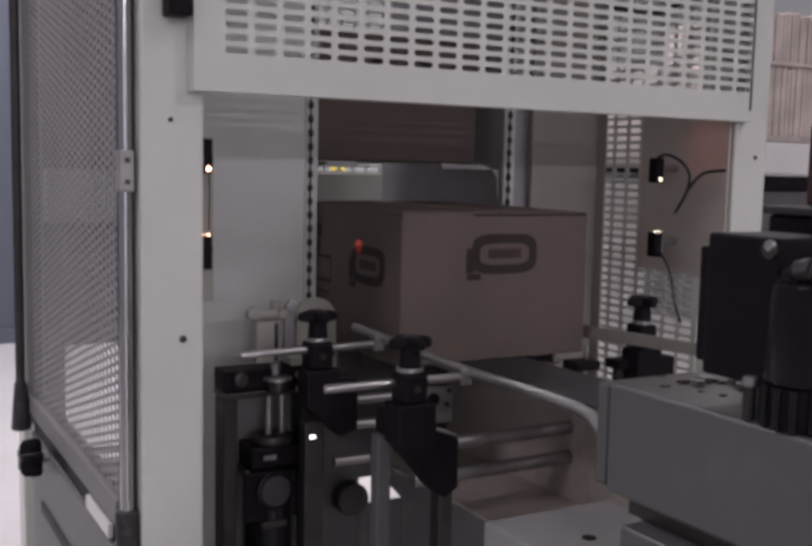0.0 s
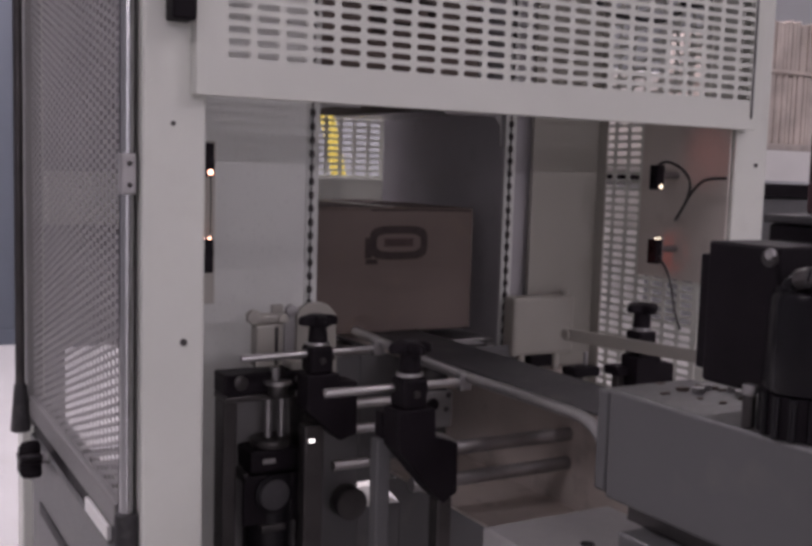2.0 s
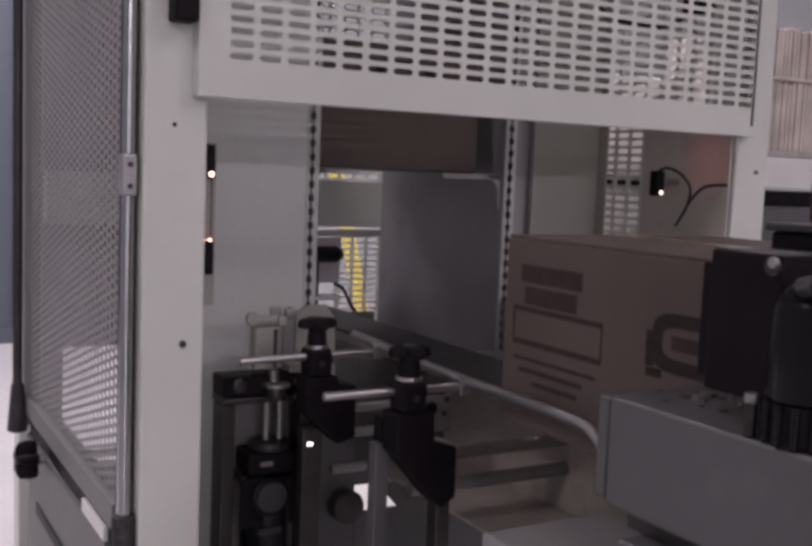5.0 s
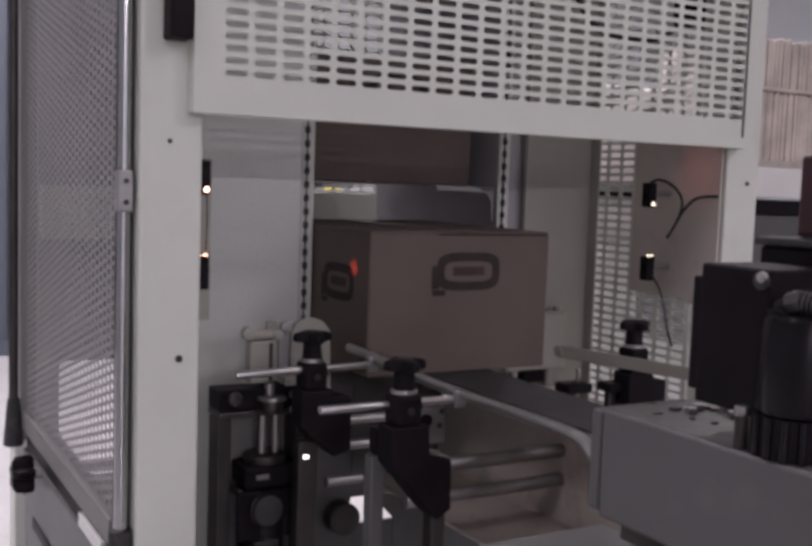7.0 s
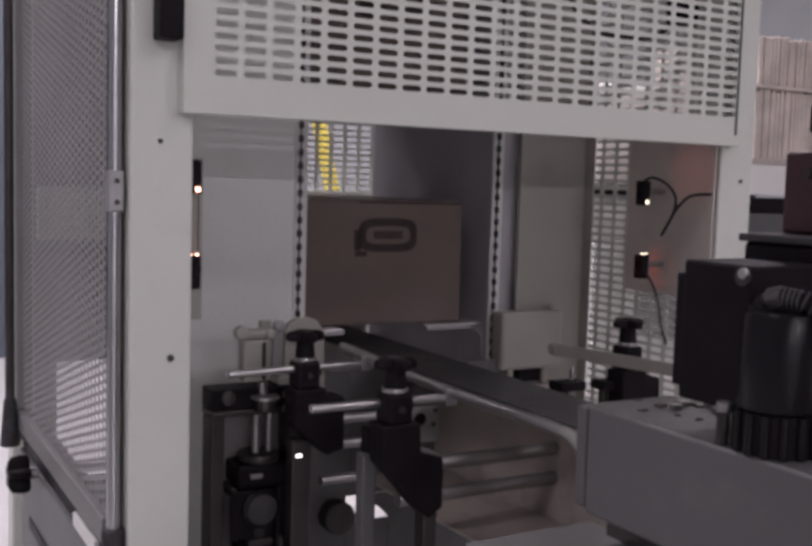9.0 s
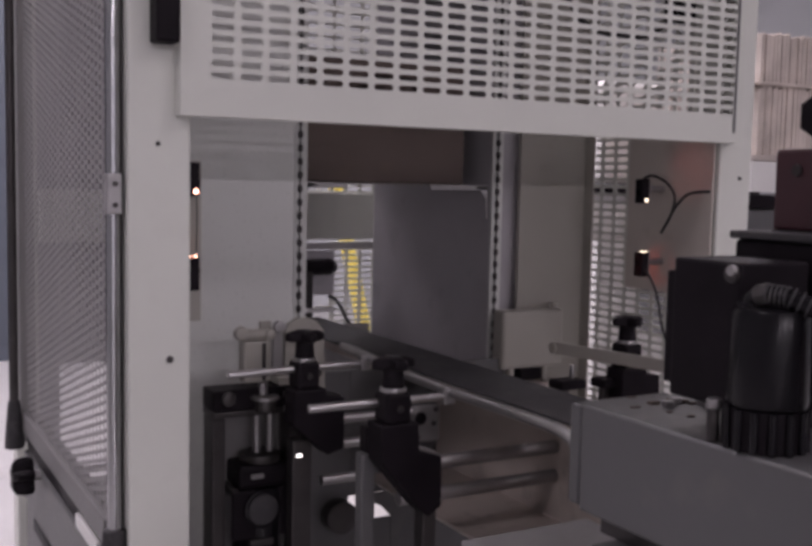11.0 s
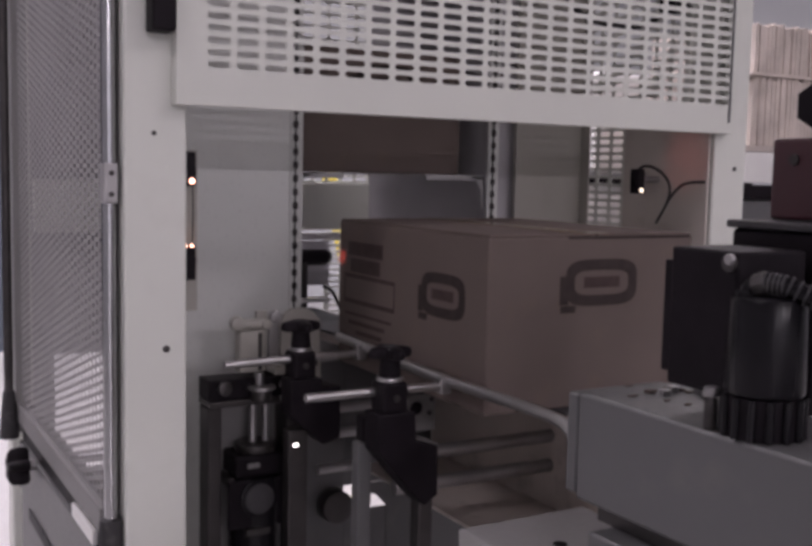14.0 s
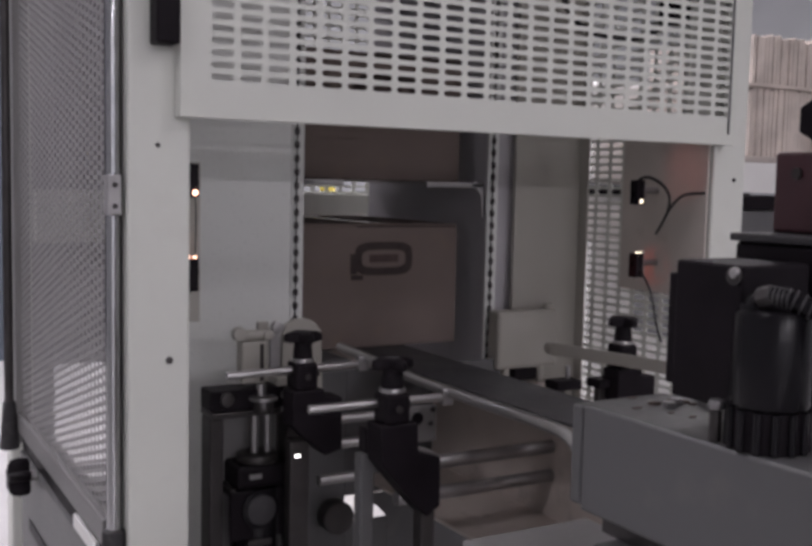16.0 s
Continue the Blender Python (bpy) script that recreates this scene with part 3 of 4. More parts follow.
def guide_bracket(x, y, ztop, label, plate_dx):
    """A black clamp with a lobed knob on a post, through which a guide rod runs."""
    g = thing("guide_bracket", label, "bracket", "guide rail brackets", at=(x, y, 0.60))
    top = ztop - 0.60
    star_knob("knob", 0.036, 0.017, g, (0, 0, top - 0.017), 4)
    part("knob_cap", rod((0, 0, top - 0.0005), (0, 0, top + 0.002), 0.011, 16, bevel=0.001), RUBBER, g, smooth=True)
    part("knob_neck", rod((0, 0, top - 0.045), (0, 0, top - 0.0165), 0.017, 20, r2=0.015), BLACK, g, smooth=True)
    part("washer", rod((0, 0, top - 0.051), (0, 0, top - 0.045), 0.020, 20, bevel=0.001), STEEL, g, "bright steel washer", smooth=True)
    part("clamp_head", block(-0.0205, -0.022, top - 0.097, 0.0205, 0.022, top - 0.051, 0.006, 3), BLACK, g)
    part("set_screw", rod((0.0, -0.0222, top - 0.074), (0.0, -0.025, top - 0.074), 0.006, 6), DARKM, g)
    part("clip_lug", rod((0.0202, 0, top - 0.072), (0.030, 0, top - 0.072), 0.008, 14, bevel=0.002), DARKM, g, smooth=True)
    if plate_dx > 0:
        jaw = [(-0.030, 0.2945), (0.033, 0.2945), (0.035, 0.250), (0.074, 0.238), (0.075, 0.162), (0.052, 0.147), (0.034, 0.164), (-0.028, 0.237)]
        part("jaw_face", prism([(0.037, 0.2525), (0.073, 0.2415), (0.073, 0.2395), (0.037, 0.2505)], "y", -0.022, 0.022, 0), STEELD, g, "worn bright edge of the jaw")
        part("support_post", block(-0.036, 0.026, FLOOR_Z - 0.60, -0.013, 0.05, top - 0.15, 0.003), GREYP, g)
        part("post_arm", block(-0.030, 0.0245, top - 0.149, 0.02, 0.05, top - 0.11, 0.003), BLACK, g)
        part("support_post", block(0.048, -0.014, FLOOR_Z - 0.60, 0.072, 0.014, 0.152, 0.003), DARKM, g)
    else:
        jaw = [(-0.027, top - 0.0975), (0.032, top - 0.0975), (0.032, top - 0.110), (0.066, top - 0.114), (0.067, top - 0.205), (0.035, top - 0.214), (0.0, top - 0.182), (-0.027, top - 0.157)]
        part("support_post", block(-0.018, 0.004, FLOOR_Z - 0.60, 0.018, 0.034, top - 0.19, 0.003), DARKM, g)
    part("side_jaw", prism(jaw, "y", -0.0235, 0.0235, 0.003), BLACK, g)
    return g


guide_bracket(0.184, 0.108, 0.993, "black guide clamp with a lobed knob on a post", 0)
guide_bracket(0.208, -0.165, 0.991, "black guide clamp with a lobed knob and side jaw", 1)
guide_bracket(0.803, 0.0, 1.003, "black guide clamp with a lobed knob on a post", 0)


def guide_rail(points, label, holders):
    g = thing("guide_rail", label, "guide rail", "guide rails", at=points[0])
    p0 = Vector(points[0])
    part("rail", tube([Vector(p) - p0 for p in points], 0.0085, 16), STEEL, g, smooth=True)
    for a, b in holders:
        part("holder_rod", rod(Vector(a) - p0, Vector(b) - p0, 0.0065, 18, bevel=0.001), STEEL, g, "polished holder rod", smooth=True)
        e = Vector(b) - p0
        part("clip", block(e.x - 0.012, e.y - 0.008, e.z - 0.012, e.x + 0.008, e.y + 0.008, e.z + 0.014, 0.002), STEELD, g)
    return g


guide_rail([(0.30, 0.20, 0.945), (0.305, 0.12, 0.942), (0.315, -0.02, 0.930), (0.316, -0.20, 0.928), (0.315, -0.37, 0.931), (0.313, -0.445, 0.930), (0.309, -0.480, 0.912), (0.306, -0.496, 0.884)],
           "bent polished steel guide rail along the belt", [((0.078, -0.153, 0.922), (0.312, -0.153, 0.921)), ((0.048, 0.108, 0.927), (0.300, 0.108, 0.930))])


def flat_rail():
    g = thing("side_rail", "pale flat steel guide rail on the far side of the belt", "guide rail", "guide rails", at=(0.77, 0.19, 0.90))
    part("bar", prism([(0.0, 0.004), (-0.62, 0.036), (-0.62, 0.057), (0.0, 0.029), (0.006, 0.017)], "x", 0.0, 0.006, 0.001), TANS, g)
    part("bar_end", rod((-0.004, -0.006, 0.017), (0.012, -0.006, 0.017), 0.012, 16, bevel=0.002), TANS, g, smooth=True)
    for x, y in ((-0.105, -0.15), (-0.02, -0.17)):
        part("foot", block(x, y - 0.022, -0.034, x + 0.060, y + 0.022, -0.016, 0.005, 3), BLACK, g)
        part("foot_pin", rod((x + 0.04, y, -0.0165), (x + 0.04, y, 0.010), 0.005, 12, bevel=0.001), STEELD, g, smooth=True)
        part("foot_stay", block(x + 0.01, y - 0.008, -0.30, x + 0.03, y + 0.008, -0.0345, 0.002), DARKM, g)


flat_rail()


# ---- the pneumatic stop beside the belt ----
def cylinder_unit():
    g = thing("pneumatic_stop", "black pneumatic stopper with a bright piston rod in a steel frame", "actuator", at=(0.14, 0.2, FLOOR_Z))
    h = -FLOOR_Z

    def q(name, bm, m, label="", smooth=False):
        bmesh.ops.translate(bm, vec=(-0.14, -0.2, h), verts=bm.verts)
        return part(name, bm, m, g, label, smooth)

    q("upright", block(0.046, 0.18, FLOOR_Z, 0.070, 0.23, 0.838, 0.003), DARKM)
    q("upright", block(0.190, 0.18, FLOOR_Z, 0.216, 0.23, 0.838, 0.003), DARKM)
    q("cross_plate", block(0.046, 0.178, 0.850, 0.192, 0.235, 0.886, 0.003), BLACK)
    q("plate_lip", block(0.046, 0.172, 0.839, 0.192, 0.235, 0.8495, 0.002), DARKM, "worn steel lip")
    q("backing_plate", block(0.072, 0.236, 0.50, 0.19, 0.242, 0.838, 0.002), RAILM, "grey painted backing plate")
    for x, r in ((0.132, 0.0075), (0.1565, 0.0065)):
        q("piston_rod", rod((x, 0.196, 0.766), (x, 0.196, 0.8385), r, 18), STEELD, "bright piston rod", True)
    q("rod_flange", rod((0.137, 0.194, 0.754), (0.137, 0.194, 0.768), 0.037, 30, bevel=0.003), DARKM, "round flange under the rods", True)
    q("lock_nut", rod((0.138, 0.170, 0.846), (0.138, 0.170, 0.866), 0.018, 24, bevel=0.002), DARKM, "", True)
    q("lock_ring", rod((0.138, 0.170, 0.8665), (0.138, 0.170, 0.873), 0.025, 28, bevel=0.002), STEELD, "knurled steel ring", True)
    q("stem", rod((0.138, 0.182, 0.8735), (0.138, 0.182, 0.894), 0.009, 16), STEELD, "", True)
    q("guide_sleeve", block(0.104, 0.185, 0.894, 0.150, 0.215, 0.967, 0.004), TANS, "cast aluminium block")
    q("sleeve_groove", block(0.137, 0.1815, 0.897, 0.1435, 0.1845, 0.964, 0.001), DARKM)
    q("sleeve_cap", rod((0.098, 0.20, 0.977), (0.156, 0.20, 0.977), 0.0095, 18, bevel=0.002), TANS, "", True)
    q("cap_ball", rod((0.099, 0.196, 0.982), (0.099, 0.178, 0.982), 0.0125, 20, bevel=0.004), TANS, "round cast end", True)
    q("cap_ball", rod((0.155, 0.196, 0.977), (0.155, 0.186, 0.977), 0.0095, 18, bevel=0.003), TANS, "round cast end", True)
    q("side_lug", block(0.166, 0.178, 0.8865, 0.190, 0.22, 0.902, 0.003), TANS)
    q("side_clip", block(0.172, 0.168, 0.842, 0.186, 0.1715, 0.853, 0.001), ALU)
    q("cylinder_head", block(0.09, 0.165, 0.712, 0.19, 0.235, 0.753, 0.006), BLACK)
    q("head_ear", block(0.078, 0.168, 0.700, 0.0895, 0.225, 0.714, 0.002), DARKM)
    q("head_ear", block(0.1905, 0.168, 0.706, 0.204, 0.225, 0.720, 0.002), DARKM)
    q("cylinder_barrel", rod((0.14, 0.2, 0.30), (0.14, 0.2, 0.7115), 0.048, 28), BLACKG, "", True)
    q("port", block(0.110, 0.159, 0.730, 0.133, 0.1645, 0.7385, 0.001), STEELD, "bright port fitting")
    q("boss_ring", rod((0.128, 0.158, 0.678), (0.128, 0.150, 0.678), 0.034, 28, bevel=0.002), BLACKG, "", True)
    q("round_boss", rod((0.128, 0.151, 0.678), (0.128, 0.146, 0.678), 0.027, 28, bevel=0.003), RUBBER, "round grey boss", True)
    q("boss_plate", block(0.075, 0.158, 0.625, 0.205, 0.166, 0.711, 0.003), BLACK)
    q("lower_fitting", block(0.105, 0.150, 0.612, 0.150, 0.166, 0.6245, 0.003), DARKM)
    q("bolt", rod((0.073, 0.1775, 0.872), (0.073, 0.168, 0.872), 0.0125, 18, bevel=0.003), DARKM, "dull bolt head", True)
    q("bolt", rod((0.181, 0.1775, 0.872), (0.181, 0.170, 0.872), 0.009, 18, bevel=0.002), STEELD, "dull bolt head", True)
    # glowing block added for a bright white spot of unknown source
    q("bright_dot", block(0.1615, 0.082, 0.782, 0.1710, 0.086, 0.7875, 0.001), WHITE_SPOT, "small glowing block for a bright white spot")
    q("hose", tube([(0.10, 0.16, 0.56), (0.09, 0.14, 0.50), (0.11, 0.13, 0.42), (0.16, 0.14, 0.38)], 0.012, 10), BLACK, "", True)


cylinder_unit()


def stop_plate():
    g = thing("stop_plate", "cast aluminium end plate with bolts and a chamfered corner", "plate", at=(0.2, 0.26, FLOOR_Z))
    m = prism([(0.010, 1.05), (0.011, 1.165), (0.018, 1.183), (0.034, 1.192), (0.058, 1.193), (0.075, 1.186), (0.090, 1.168), (0.094, 1.05)], "y", 0.0, 0.012, 0.002)
    part("plate", m, TANS, g)
    part("stay", block(0.010, 0.014, 0.0, 0.03, 0.03, 1.06, 0.002), DARKM, g)
    part("side_strip", block(-0.036, 0.004, 1.03, -0.014, 0.014, 1.19, 0.002), TANS, g, "narrow cream upright strip")
    part("bridge", block(-0.036, 0.0145, 1.09, 0.012, 0.02, 1.11, 0.002), ALU, g)
    part("bolt_arm", block(-0.012, 0.002, 1.10, 0.008, 0.012, 1.176, 0.002), ALU, g)
    part("bolt_head", rod((-0.003, 0.002, 1.180), (-0.003, -0.014, 1.180), 0.0115, 16, bevel=0.003), ALU, g, smooth=True)


stop_plate()


# ---- the beam with its drive beside the belt ----
def drive_beam():
    g = thing("side_beam", "grey enamelled machine beam with a dusty top", "machine", at=(0.245, -1.2, FLOOR_Z))

    def q(name, bm, m, label="", smooth=False):
        bmesh.ops.translate(bm, vec=(-0.245, 1.2, -FLOOR_Z), verts=bm.verts)
        return part(name, bm, m, g, label, smooth)

    q("housing", block(0.175, -2.2, 0.905, 0.315, -0.640, 1.02, 0.004, 3), GREYP)
    q("end_cap", block(0.178, -0.637, 0.908, 0.312, -0.618, 1.017, 0.004, 3), GREYP)
    q("groove", block(0.19, -2.2, 0.885, 0.30, -0.66, 0.904, 0.001), DARKM)
    q("lower_box", block(0.16, -2.2, 0.60, 0.31, -0.68, 0.884, 0.004, 3), GREYP)
    q("foot", block(0.17, -2.1, FLOOR_Z, 0.30, -2.0, 0.60, 0.003), GREYP)
    q("foot", block(0.17, -0.95, FLOOR_Z, 0.30, -0.85, 0.60, 0.003), GREYP)
    # added bolt shapes that stand in for specks of debris on the top
    for x, y in ((0.27, -0.68), (0.29, -0.70), (0.28, -0.72), (0.25, -0.69), (0.30, -0.74)):
        q("bolt", rod((x, y, 1.019), (x, y, 1.026), 0.007, 6), STEELD)
    # lower ledge
    q("ledge", block(0.115, -1.4, 0.80, 0.30, -0.505, 0.838, 0.004), DOORP, "pale grey ledge")
    q("ledge_hole", rod((0.19, -0.60, 0.837), (0.19, -0.60, 0.8388), 0.008, 14), BLACK)


drive_beam()


def card_scraps():
    """Dry scraps of card and dust lying on the beam."""
    rng = random.Random(12)
    bm = bmesh.new()
    for i in range(11):
        x, y, s = rng.uniform(0.19, 0.305), rng.uniform(-0.75, -0.635), rng.uniform(0.004, 0.010)
        n, turn = rng.choice((4, 5, 6)), rng.uniform(0, 6.28)
        ring = [(x + s * rng.uniform(0.5, 1.2) * math.cos(turn + 6.283 * k / n), y + s * rng.uniform(0.3, 0.8) * math.sin(turn + 6.283 * k / n)) for k in range(n)]
        merge(bm, prism(ring, "z", 1.0202, 1.0202 + rng.uniform(0.0006, 0.003), 0))
    tagged(link("card_scraps", bm, CARD), "brown scraps of card lying on the beam", "scraps", kind="stuff")


card_scraps()


def motor():
    g = thing("drive_motor", "black drive motor with a square gearbox on the beam", "motor", at=(0.23, -0.80, 1.02))

    def q(name, bm, m, label="", smooth=False):
        bmesh.ops.translate(bm, vec=(-0.23, 0.80, -1.02), verts=bm.verts)
        return part(name, bm, m, g, label, smooth)

    q("gearbox", block(0.20, -0.825, 1.048, 0.29, -0.741, 1.182, 0.003, 2), BLACK, "black square gearbox")
    q("flange", block(0.205, -0.740, 1.058, 0.285, -0.727, 1.168, 0.002), BLACK)
    q("mount", block(0.272, -0.80, 1.021, 0.289, -0.75, 1.0475, 0.002), DARKM)
    q("bolt", rod((0.1995, -0.818, 1.175), (0.193, -0.818, 1.175), 0.0052, 16, bevel=0.002), STEELD, "bright bolt", True)
    q("bolt_washer", rod((0.1997, -0.8155, 1.172), (0.197, -0.8155, 1.172), 0.0085, 20), DARKM, "", True)
    q("barrel", rod((0.209, -0.853, 1.058), (0.209, -0.853, 1.146), 0.036, 40, r2=0.033, bevel=0.006), BLACKG, "black glossy barrel", True)
    q("barrel_base", rod((0.209, -0.853, 1.021), (0.209, -0.853, 1.0575), 0.033, 40), BLACK, "", True)
    for k in range(14):
        a = 2 * math.pi * k / 14
        c, d = math.cos(a), math.sin(a)
        q("fin", rod((0.209 + 0.034 * c, -0.853 + 0.034 * d, 1.021), (0.209 + 0.034 * c, -0.853 + 0.034 * d, 1.0575), 0.0038, 10), BLACKG, "", True)
    q("barrel_lug", rod((0.1825, -0.817, 1.021), (0.1825, -0.817, 1.050), 0.006, 12, bevel=0.001), DARKM, "", True)
    q("lug_head", rod((0.1825, -0.817, 1.0505), (0.1825, -0.817, 1.060), 0.0072, 14, bevel=0.002), STEELD, "", True)
    q("elbow", tube([(0.196, -0.840, 1.140), (0.195, -0.842, 1.152), (0.198, -0.857, 1.158), (0.206, -0.876, 1.156), (0.226, -0.905, 1.142), (0.250, -0.93, 1.12)], 0.0085, 14), BLACKG, "", True)
    hose = [Vector((0.195, -0.842, 1.152)), Vector((0.198, -0.857, 1.158)), Vector((0.206, -0.876, 1.156)), Vector((0.226, -0.905, 1.142)), Vector((0.245, -0.925, 1.125))]
    for a, b in zip(hose[1:], hose[2:]):
        for k in range(5):
            c = a.lerp(b, k / 5)
            q("hose_rib", rod(c, c + (b - a).normalized() * 0.0022, 0.0102, 14, bevel=0.0006), RUBBER, "", True)
    q("elbow_nut", rod((0.1965, -0.848, 1.1545), (0.1995, -0.860, 1.1585), 0.0105, 8, bevel=0.001), DARKM, "", True)
    q("gland", rod((0.196, -0.840, 1.1445), (0.196, -0.840, 1.150), 0.011, 14, bevel=0.001), BLACKG, "", True)
    q("terminal_box", block(0.302, -0.83, 1.021, 0.43, -0.72, 1.1975, 0.005, 3), BLACK)
    q("terminal_lid", block(0.298, -0.834, 1.198, 0.434, -0.716, 1.206, 0.002), RUBBER)


motor()


def control_box():
    g = thing("control_box", "dark red control box with a black knob above the motor", "control box", at=(0.40, -0.77, 1.2065))
    part("case", block(-0.044, -0.05, 0, 0.05, 0.05, 0.084, 0.004, 3), REDP, g)
    part("screw", rod((-0.0445, 0.02, 0.062), (-0.047, 0.02, 0.062), 0.006, 12), DARKM, g)
    part("knob_stem", rod((0.004, 0.028, 0.0842), (0.004, 0.028, 0.105), 0.008, 12), BLACK, g, smooth=True)
    part("knob", rod((-0.010, 0.028, 0.120), (0.018, 0.028, 0.120), 0.026, 6, bevel=0.003), BLACK, g, "black six-sided knob")


control_box()


# ---- background beyond the lift ----
def card_stack():
    g = thing("flat_carton_stack", "two tiers of pale flat cartons standing on edge on a rack", "carton stack", at=(2.2, 1.0, FLOOR_Z))
    rng = random.Random(4)
    for tier, (z0, z1) in enumerate(((1.567, 1.80), (1.815, 1.975))):
        x = 0.03
        while x < 1.3:
            w = rng.uniform(0.006, 0.018)
            dz, dy = rng.uniform(-0.010, 0.010), rng.uniform(-0.005, 0.005)
            part("flat_carton", block(x, dy, z0, x + w * 0.985, 0.5 + dy, z1 + dz, 0.001, 1), CARDL, g)
            x += w
    part("tier_board", block(0.0, -0.02, 1.802 + 0.0, 1.35, 0.5, 1.813, 0.002), CARDL, g)
    part("rack_shelf", block(-0.02, -0.03, 1.545, 1.4, 0.55, 1.566, 0.003), FRAMEM, g)
    part("rack_front", block(-0.02, -0.03, 1.44, 1.4, -0.02, 1.544, 0.003), WHITE, g, "white front board")
    part("rack_dark_rail", block(-0.03, -0.04, 1.385, 1.4, 0.5, 1.43, 0.003), BLACK, g)
    part("rack_panel", block(-0.02, -0.02, 0.9, 1.4, 0.5, 1.38, 0.003), GREYP, g)
    for x in (0.0, 1.34):
        part("rack_leg", block(x, 0.0, 0, x + 0.05, 0.05, 0.9, 0.003), DARKM, g)


card_stack()


def yellow_mast():
    g = thing("yellow_guard_post", "leaning yellow painted steel post behind the lift", "post", at=(2.404, 4.0, FLOOR_Z))
    part("post", rod((0, 0, 0), (-0.446, 0, 1.86), 0.044, 20), YELLOW, g, smooth=True)
    part("foot_plate", block(-0.13, -0.13, 0, 0.13, 0.13, 0.012, 0.002), YELLOW, g)


yellow_mast()


def wrapping_machine():
    g = thing("wrapping_machine", "white and grey packing machine with a dark top rail", "machine", at=(2.35, 1.95, FLOOR_Z))
    part("cabinet", block(0, 0, 0.1, 0.9, 0.6, 1.22, 0.01), WHITE, g)
    part("window_panel", block(-0.012, 0.04, 1.221, 0.9, 0.56, 1.413, 0.006), WHITE, g)
    part("top_rail", block(-0.03, -0.02, 1.415, 0.95, 0.62, 1.455, 0.006), BLACK, g)
    part("hood", block(0.02, 0.03, 1.46, 0.88, 0.57, 1.9, 0.02), WHITE, g)
    part("base", block(0.03, 0.03, 0, 0.87, 0.57, 0.098, 0.005), DARKM, g)
    rng = random.Random(8)
    for i in range(16):
        y, z = rng.uniform(0.06, 0.5), rng.uniform(1.30, 1.39)
        part("fitting", block(-0.035, y, z, -0.0125, y + rng.uniform(0.01, 0.05), z + rng.uniform(0.008, 0.025), 0.002), WHITE if i % 2 else DARKM, g)
    for i in range(6):
        part("vent_slat", block(-0.01, 0.08, 0.55 + 0.06 * i, -0.001, 0.52, 0.575 + 0.06 * i, 0.002), DARKM, g)


wrapping_machine()


def rear_motor():
    g = thing("rear_motor", "black motor on a pale base behind the shaft", "motor", at=(0.72, 1.12, FLOOR_Z))
    part("body", rod((-0.11, 0, 1.208), (-0.016, 0, 1.208), 0.023, 24, bevel=0.006), BLACK, g, smooth=True)
    part("end_bell", rod((-0.0155, 0, 1.208), (-0.004, 0, 1.208), 0.019, 24, r2=0.014, bevel=0.002), RUBBER, g, smooth=True)
    part("mount_panel", block(-0.10, 0.026, 1.125, 0.006, 0.04, 1.252, 0.003), GREYW, g, "dull grey mounting panel")
    part("tray", block(-0.12, -0.04, 1.085, -0.02, 0.02, 1.096, 0.003), WHITE, g)
    part("tray", block(-0.12, -0.04, 1.045, -0.005, 0.02, 1.055, 0.003), STEEL, g, "bright steel tray")
    part("pedestal", block(-0.10, -0.02, 0, -0.08, 0.008, 1.20, 0.003), DARKM, g)
    part("lead", tube([(-0.04, -0.035, 1.13), (-0.01, -0.035, 1.115), (0.01, -0.035, 1.07), (0.04, -0.03, 1.035), (0.09, -0.02, 1.03)], 0.005, 8), CABLE, g, smooth=True)


rear_motor()

# ---- cartons ----
BOX_X, BOX_W, BOX_L, BOX_H = 0.336, 0.408, 0.505, 0.2725


def ring_mark(uc, vc, ru, rv, thick, place, bm):
    """An oval band, printed: a thin raised outline."""
    n = 40
    rows = []
    for d in (0.0, 0.0005):
        for k in (1.0, 1.0 - thick):
            row = []
            for i in range(n):
                a = 2 * math.pi * i / n
                c, s = math.cos(a), math.sin(a)
                sq = (abs(c) ** 4 + abs(s) ** 4) ** -0.25
                row.append(bm.verts.new(place(uc + ru * (k if k == 1.0 else 1 - thick * rv / ru) * c * sq, vc + rv * k * s * sq, d)))
            rows.append(row)
    for i in range(n):
        j = (i + 1) % n
        bm.faces.new((rows[2][i], rows[2][j], rows[3][j], rows[3][i]))
        bm.faces.new((rows[0][i], rows[0][j], rows[2][j], rows[2][i]))
        bm.faces.new((rows[1][j], rows[1][i], rows[3][i], rows[3][j]))
    return bm


def bar_mark(u0, v0, u1, v1, place, bm):
    vs = [bm.verts.new(place(u, v, 0.0005)) for u, v in ((u0, v0), (u1, v0), (u1, v1), (u0, v1))]
    bm.faces.new(vs)
    lo = [bm.verts.new(place(u, v, 0.0)) for u, v in ((u0, v0), (u1, v0), (u1, v1), (u0, v1))]
    for i in range(4):
        bm.faces.new((vs[i], vs[(i + 1) % 4], lo[(i + 1) % 4], lo[i]))
    return bm


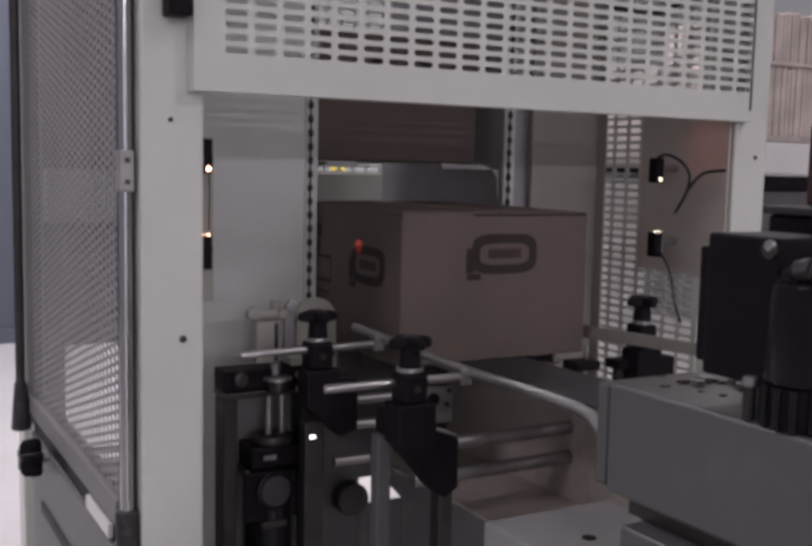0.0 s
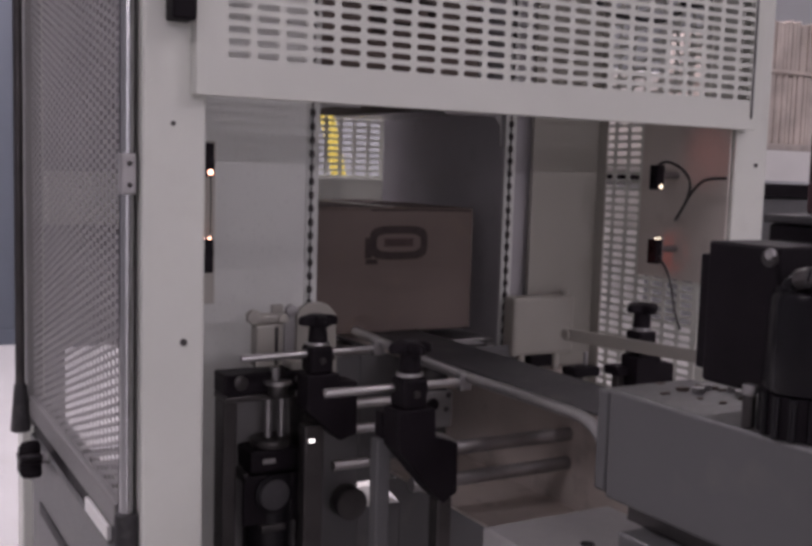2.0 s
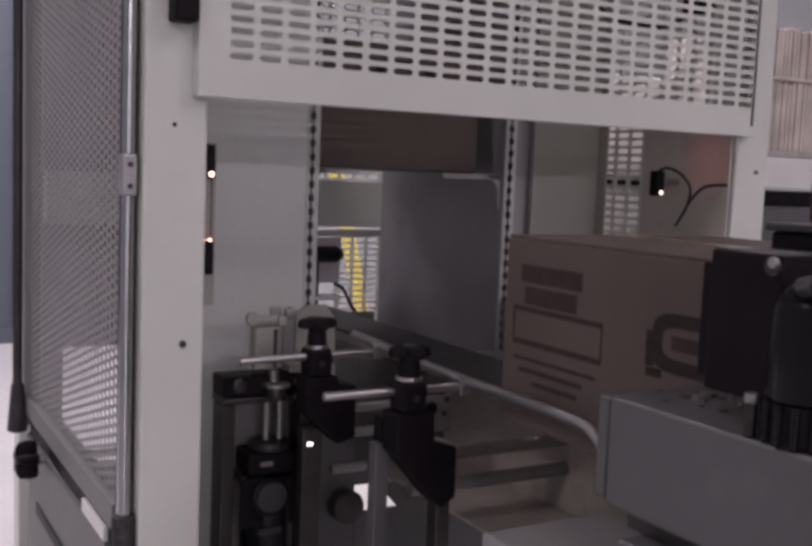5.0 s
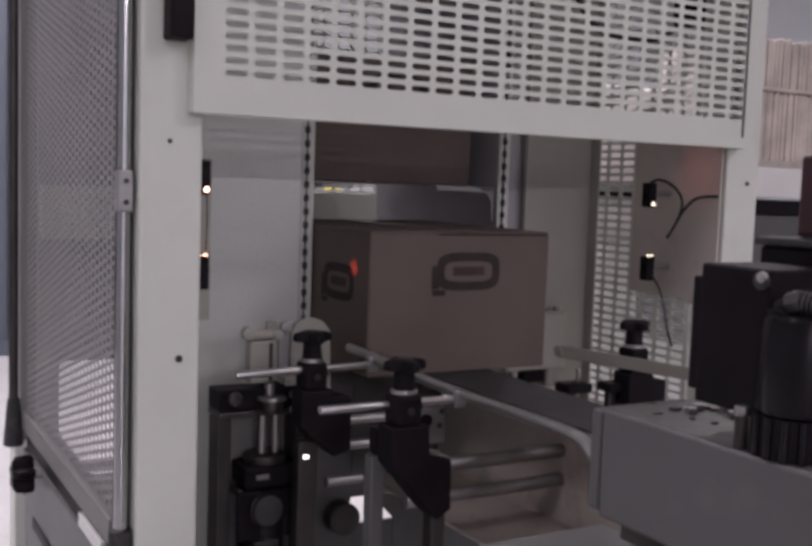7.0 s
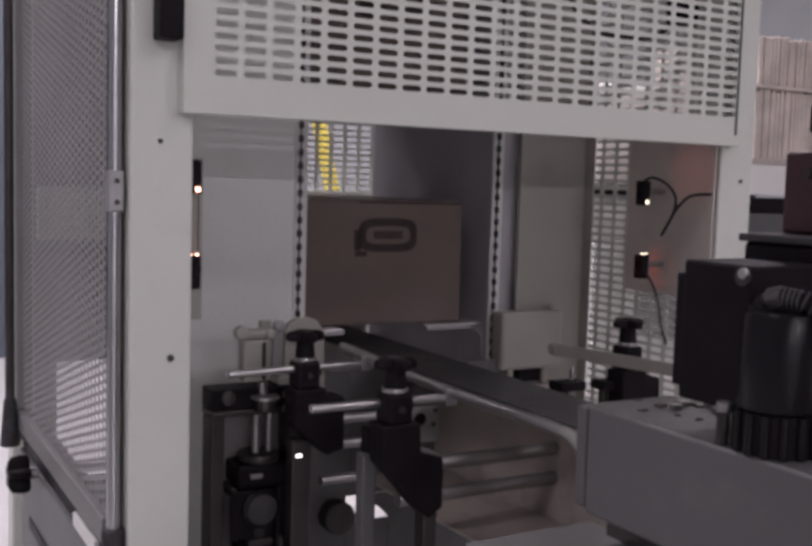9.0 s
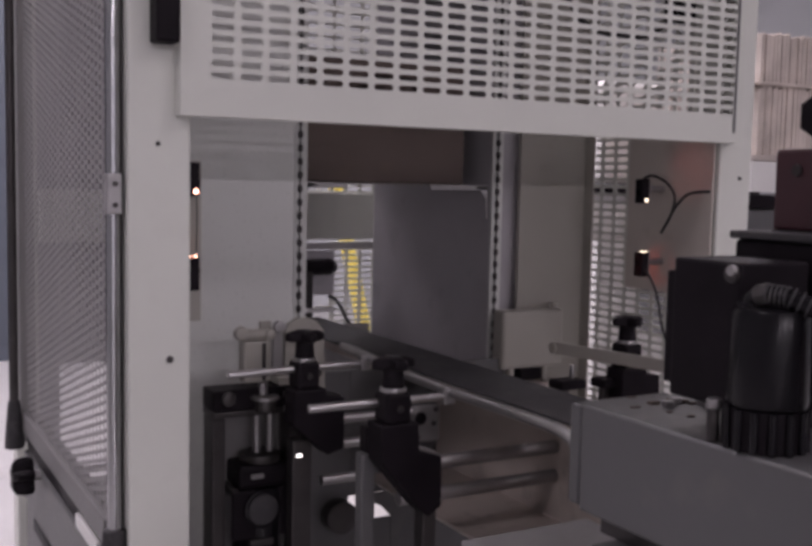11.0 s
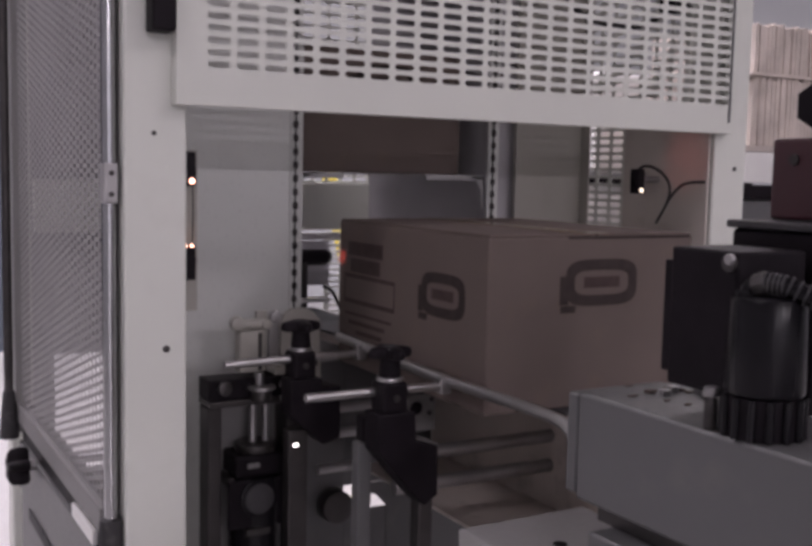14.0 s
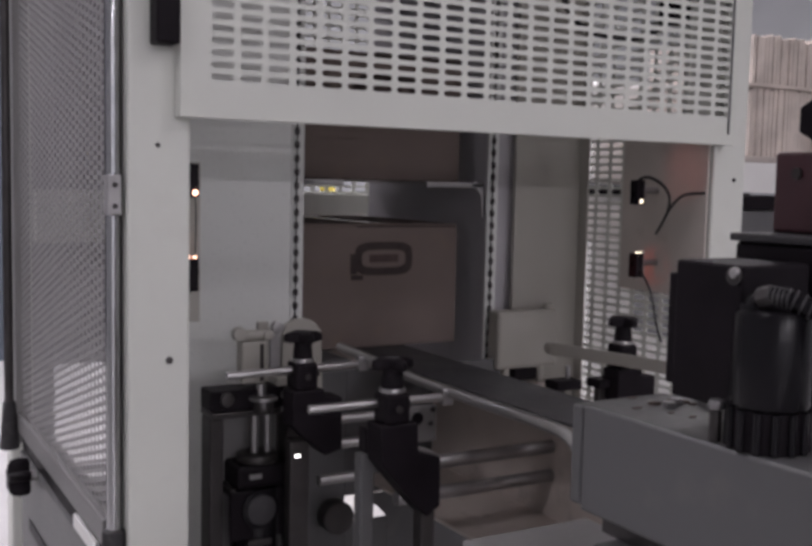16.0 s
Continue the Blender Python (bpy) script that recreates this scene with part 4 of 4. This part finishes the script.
def carton():
    """A taped carton; its origin is the lower corner of the trailing end, on the side of the guide rail."""
    g = thing("carton", "brown corrugated carton with a dark oval print, taped shut", "carton", "cartons on the lift")
    W, Ln, H = BOX_W, BOX_L, BOX_H
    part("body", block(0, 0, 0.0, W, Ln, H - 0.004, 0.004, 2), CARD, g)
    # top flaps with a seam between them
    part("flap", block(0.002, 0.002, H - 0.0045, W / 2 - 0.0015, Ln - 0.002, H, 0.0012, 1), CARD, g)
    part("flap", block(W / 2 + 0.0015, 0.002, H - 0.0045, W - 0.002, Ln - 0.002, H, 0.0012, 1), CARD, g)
    part("tape", block(W / 2 - 0.025, -0.0008, H + 0.0002, W / 2 + 0.025, Ln + 0.0008, H + 0.0008, 0), TAPE, g)

    # solid dark strip, in the print's colour, for the shade under the flap
    part("flap_gap_shade", block(W * 0.36, -0.0007, H - 0.0075, W - 0.006, 0.003, H - 0.0042, 0), INK, g, "dark strip drawn as shade under the top flap")

    def on_end(u, v, d):
        return (u, -0.0004 - d, v)

    def on_side(u, v, d):
        return (-0.0004 - d, u, v)

    for place, uc, vc, ru, rv, s in ((on_end, 0.216, 0.196, 0.072, 0.037, 1), (on_side, 0.128, 0.168, 0.066, 0.036, -1)):
        bm = ring_mark(uc, vc, ru, rv, 0.47, place, bmesh.new())
        part("oval_print", bm, INK, g, "dark printed oval band")
        bm = bmesh.new()
        bar_mark(uc - ru * 0.5, vc - rv * 0.22, uc + ru * 0.5, vc + rv * 0.25, place, bm)
        part("letter_bar", bm, INKP, g)
        bm = bmesh.new()
        bar_mark(uc - s * ru * 1.12, vc - rv * 1.25, uc - s * ru * 0.72, vc - rv * 0.95, place, bm)
        bar_mark(uc - s * ru * 1.15, vc - rv * 0.9, uc - s * ru * 0.92, vc + rv * 0.3, place, bm)
        part("tail_print", bm, INK, g)
    bm = bmesh.new()
    for v0, v1, u0, u1 in ((0.208, 0.233, 0.33, 0.465), (0.177, 0.202, 0.34, 0.455)):
        bar_mark(u0, v0, u1, v1, on_side, bm)
    part("text_bar", bm, INKP, g, "brown block of unreadable print")
    bm = bmesh.new()
    for a in ((0.285, 0.118, 0.480, 0.126), (0.285, 0.166, 0.480, 0.173), (0.285, 0.1262, 0.288, 0.1658), (0.477, 0.1262, 0.480, 0.1658), (0.295, 0.096, 0.475, 0.101), (0.32, 0.079, 0.46, 0.086), (0.33, 0.062, 0.43, 0.069)):
        bar_mark(*a, on_side, bm)
    part("frame_print", bm, INKP, g)
    return g


first = carton()
boxes = [first] + [copy_thing(first, pose(0, 0, 0)) for _ in range(3)]

# ---- what moves ----
STARTS = (1.33, 8.03)
CURVE = ((0.0, 0.0), (0.15, 0.013), (0.3, 0.045), (0.8, 0.161), (1.3, 0.277), (1.8, 0.393), (2.2, 0.482), (2.4, 0.504), (2.5, 0.51))


def rise(t):
    """How far the chains have gone up at t."""
    total = 0.0
    for s in STARTS:
        ts_, hs_ = zip(*CURVE)
        total += float(np.interp(t - s, ts_, hs_))
    return total + max(0.0, t - 15.9) * 0.08


TIMES = sorted({0.0, 16.0, 15.9} | {round(s + c[0] + 1e-9, 2) for s in STARTS for c in CURVE} | {round(s - 0.1, 2) for s in STARTS} | {round(s + 2.6, 2) for s in STARTS} | {round(s + 0.1 * k, 2) for s in STARTS for k in range(4, 22)})

BELT_RUNS = (
    None,
    ((0.0, 0.097), (0.2, 0.172), (0.4, 0.246), (0.6, 0.325), (0.8, 0.412), (0.95, 0.480), (1.1, 0.502)),
    ((0.0, -3.3), (2.0, -2.35), (4.3, -1.10), (5.0, -0.72), (6.0, -0.17), (6.3, -0.055), (6.6, 0.050), (6.9, 0.153), (7.2, 0.300), (7.4, 0.392), (7.6, 0.460), (7.8, 0.502)),
    ((0.0, -4.6), (8.0, -3.0), (11.0, -1.57), (12.5, -0.90), (13.2, -0.587), (14.0, -0.229), (14.5, -0.006), (14.8, 0.108), (15.0, 0.190), (15.2, 0.290), (15.5, 0.400), (15.8, 0.500), (15.9, 0.502)),
)


def motions():
    for ch in chains:
        walk(ch, [(t, pose(0, 0, LZ + rise(t))) for t in TIMES])
    for k, sh in enumerate(shelves):
        walk(sh, [(t, pose(0, 0, LZ + LEVEL - k * PITCH + rise(t))) for t in TIMES])
    for k, bx in enumerate(boxes):
        base = LEVEL - k * PITCH
        times = set(TIMES)
        if BELT_RUNS[k]:
            times |= {r[0] for r in BELT_RUNS[k]}
        rows = []
        for t in sorted(times):
            y = 0.502 if not BELT_RUNS[k] else float(np.interp(t, *zip(*BELT_RUNS[k])))
            z = max(BELT_Z + 0.0005, base + rise(t) + 0.0005)
            if k == 3:
                z = BELT_Z + 0.0005
            rows.append((t, pose(BOX_X, y, z)))
        walk(bx, rows)


motions()
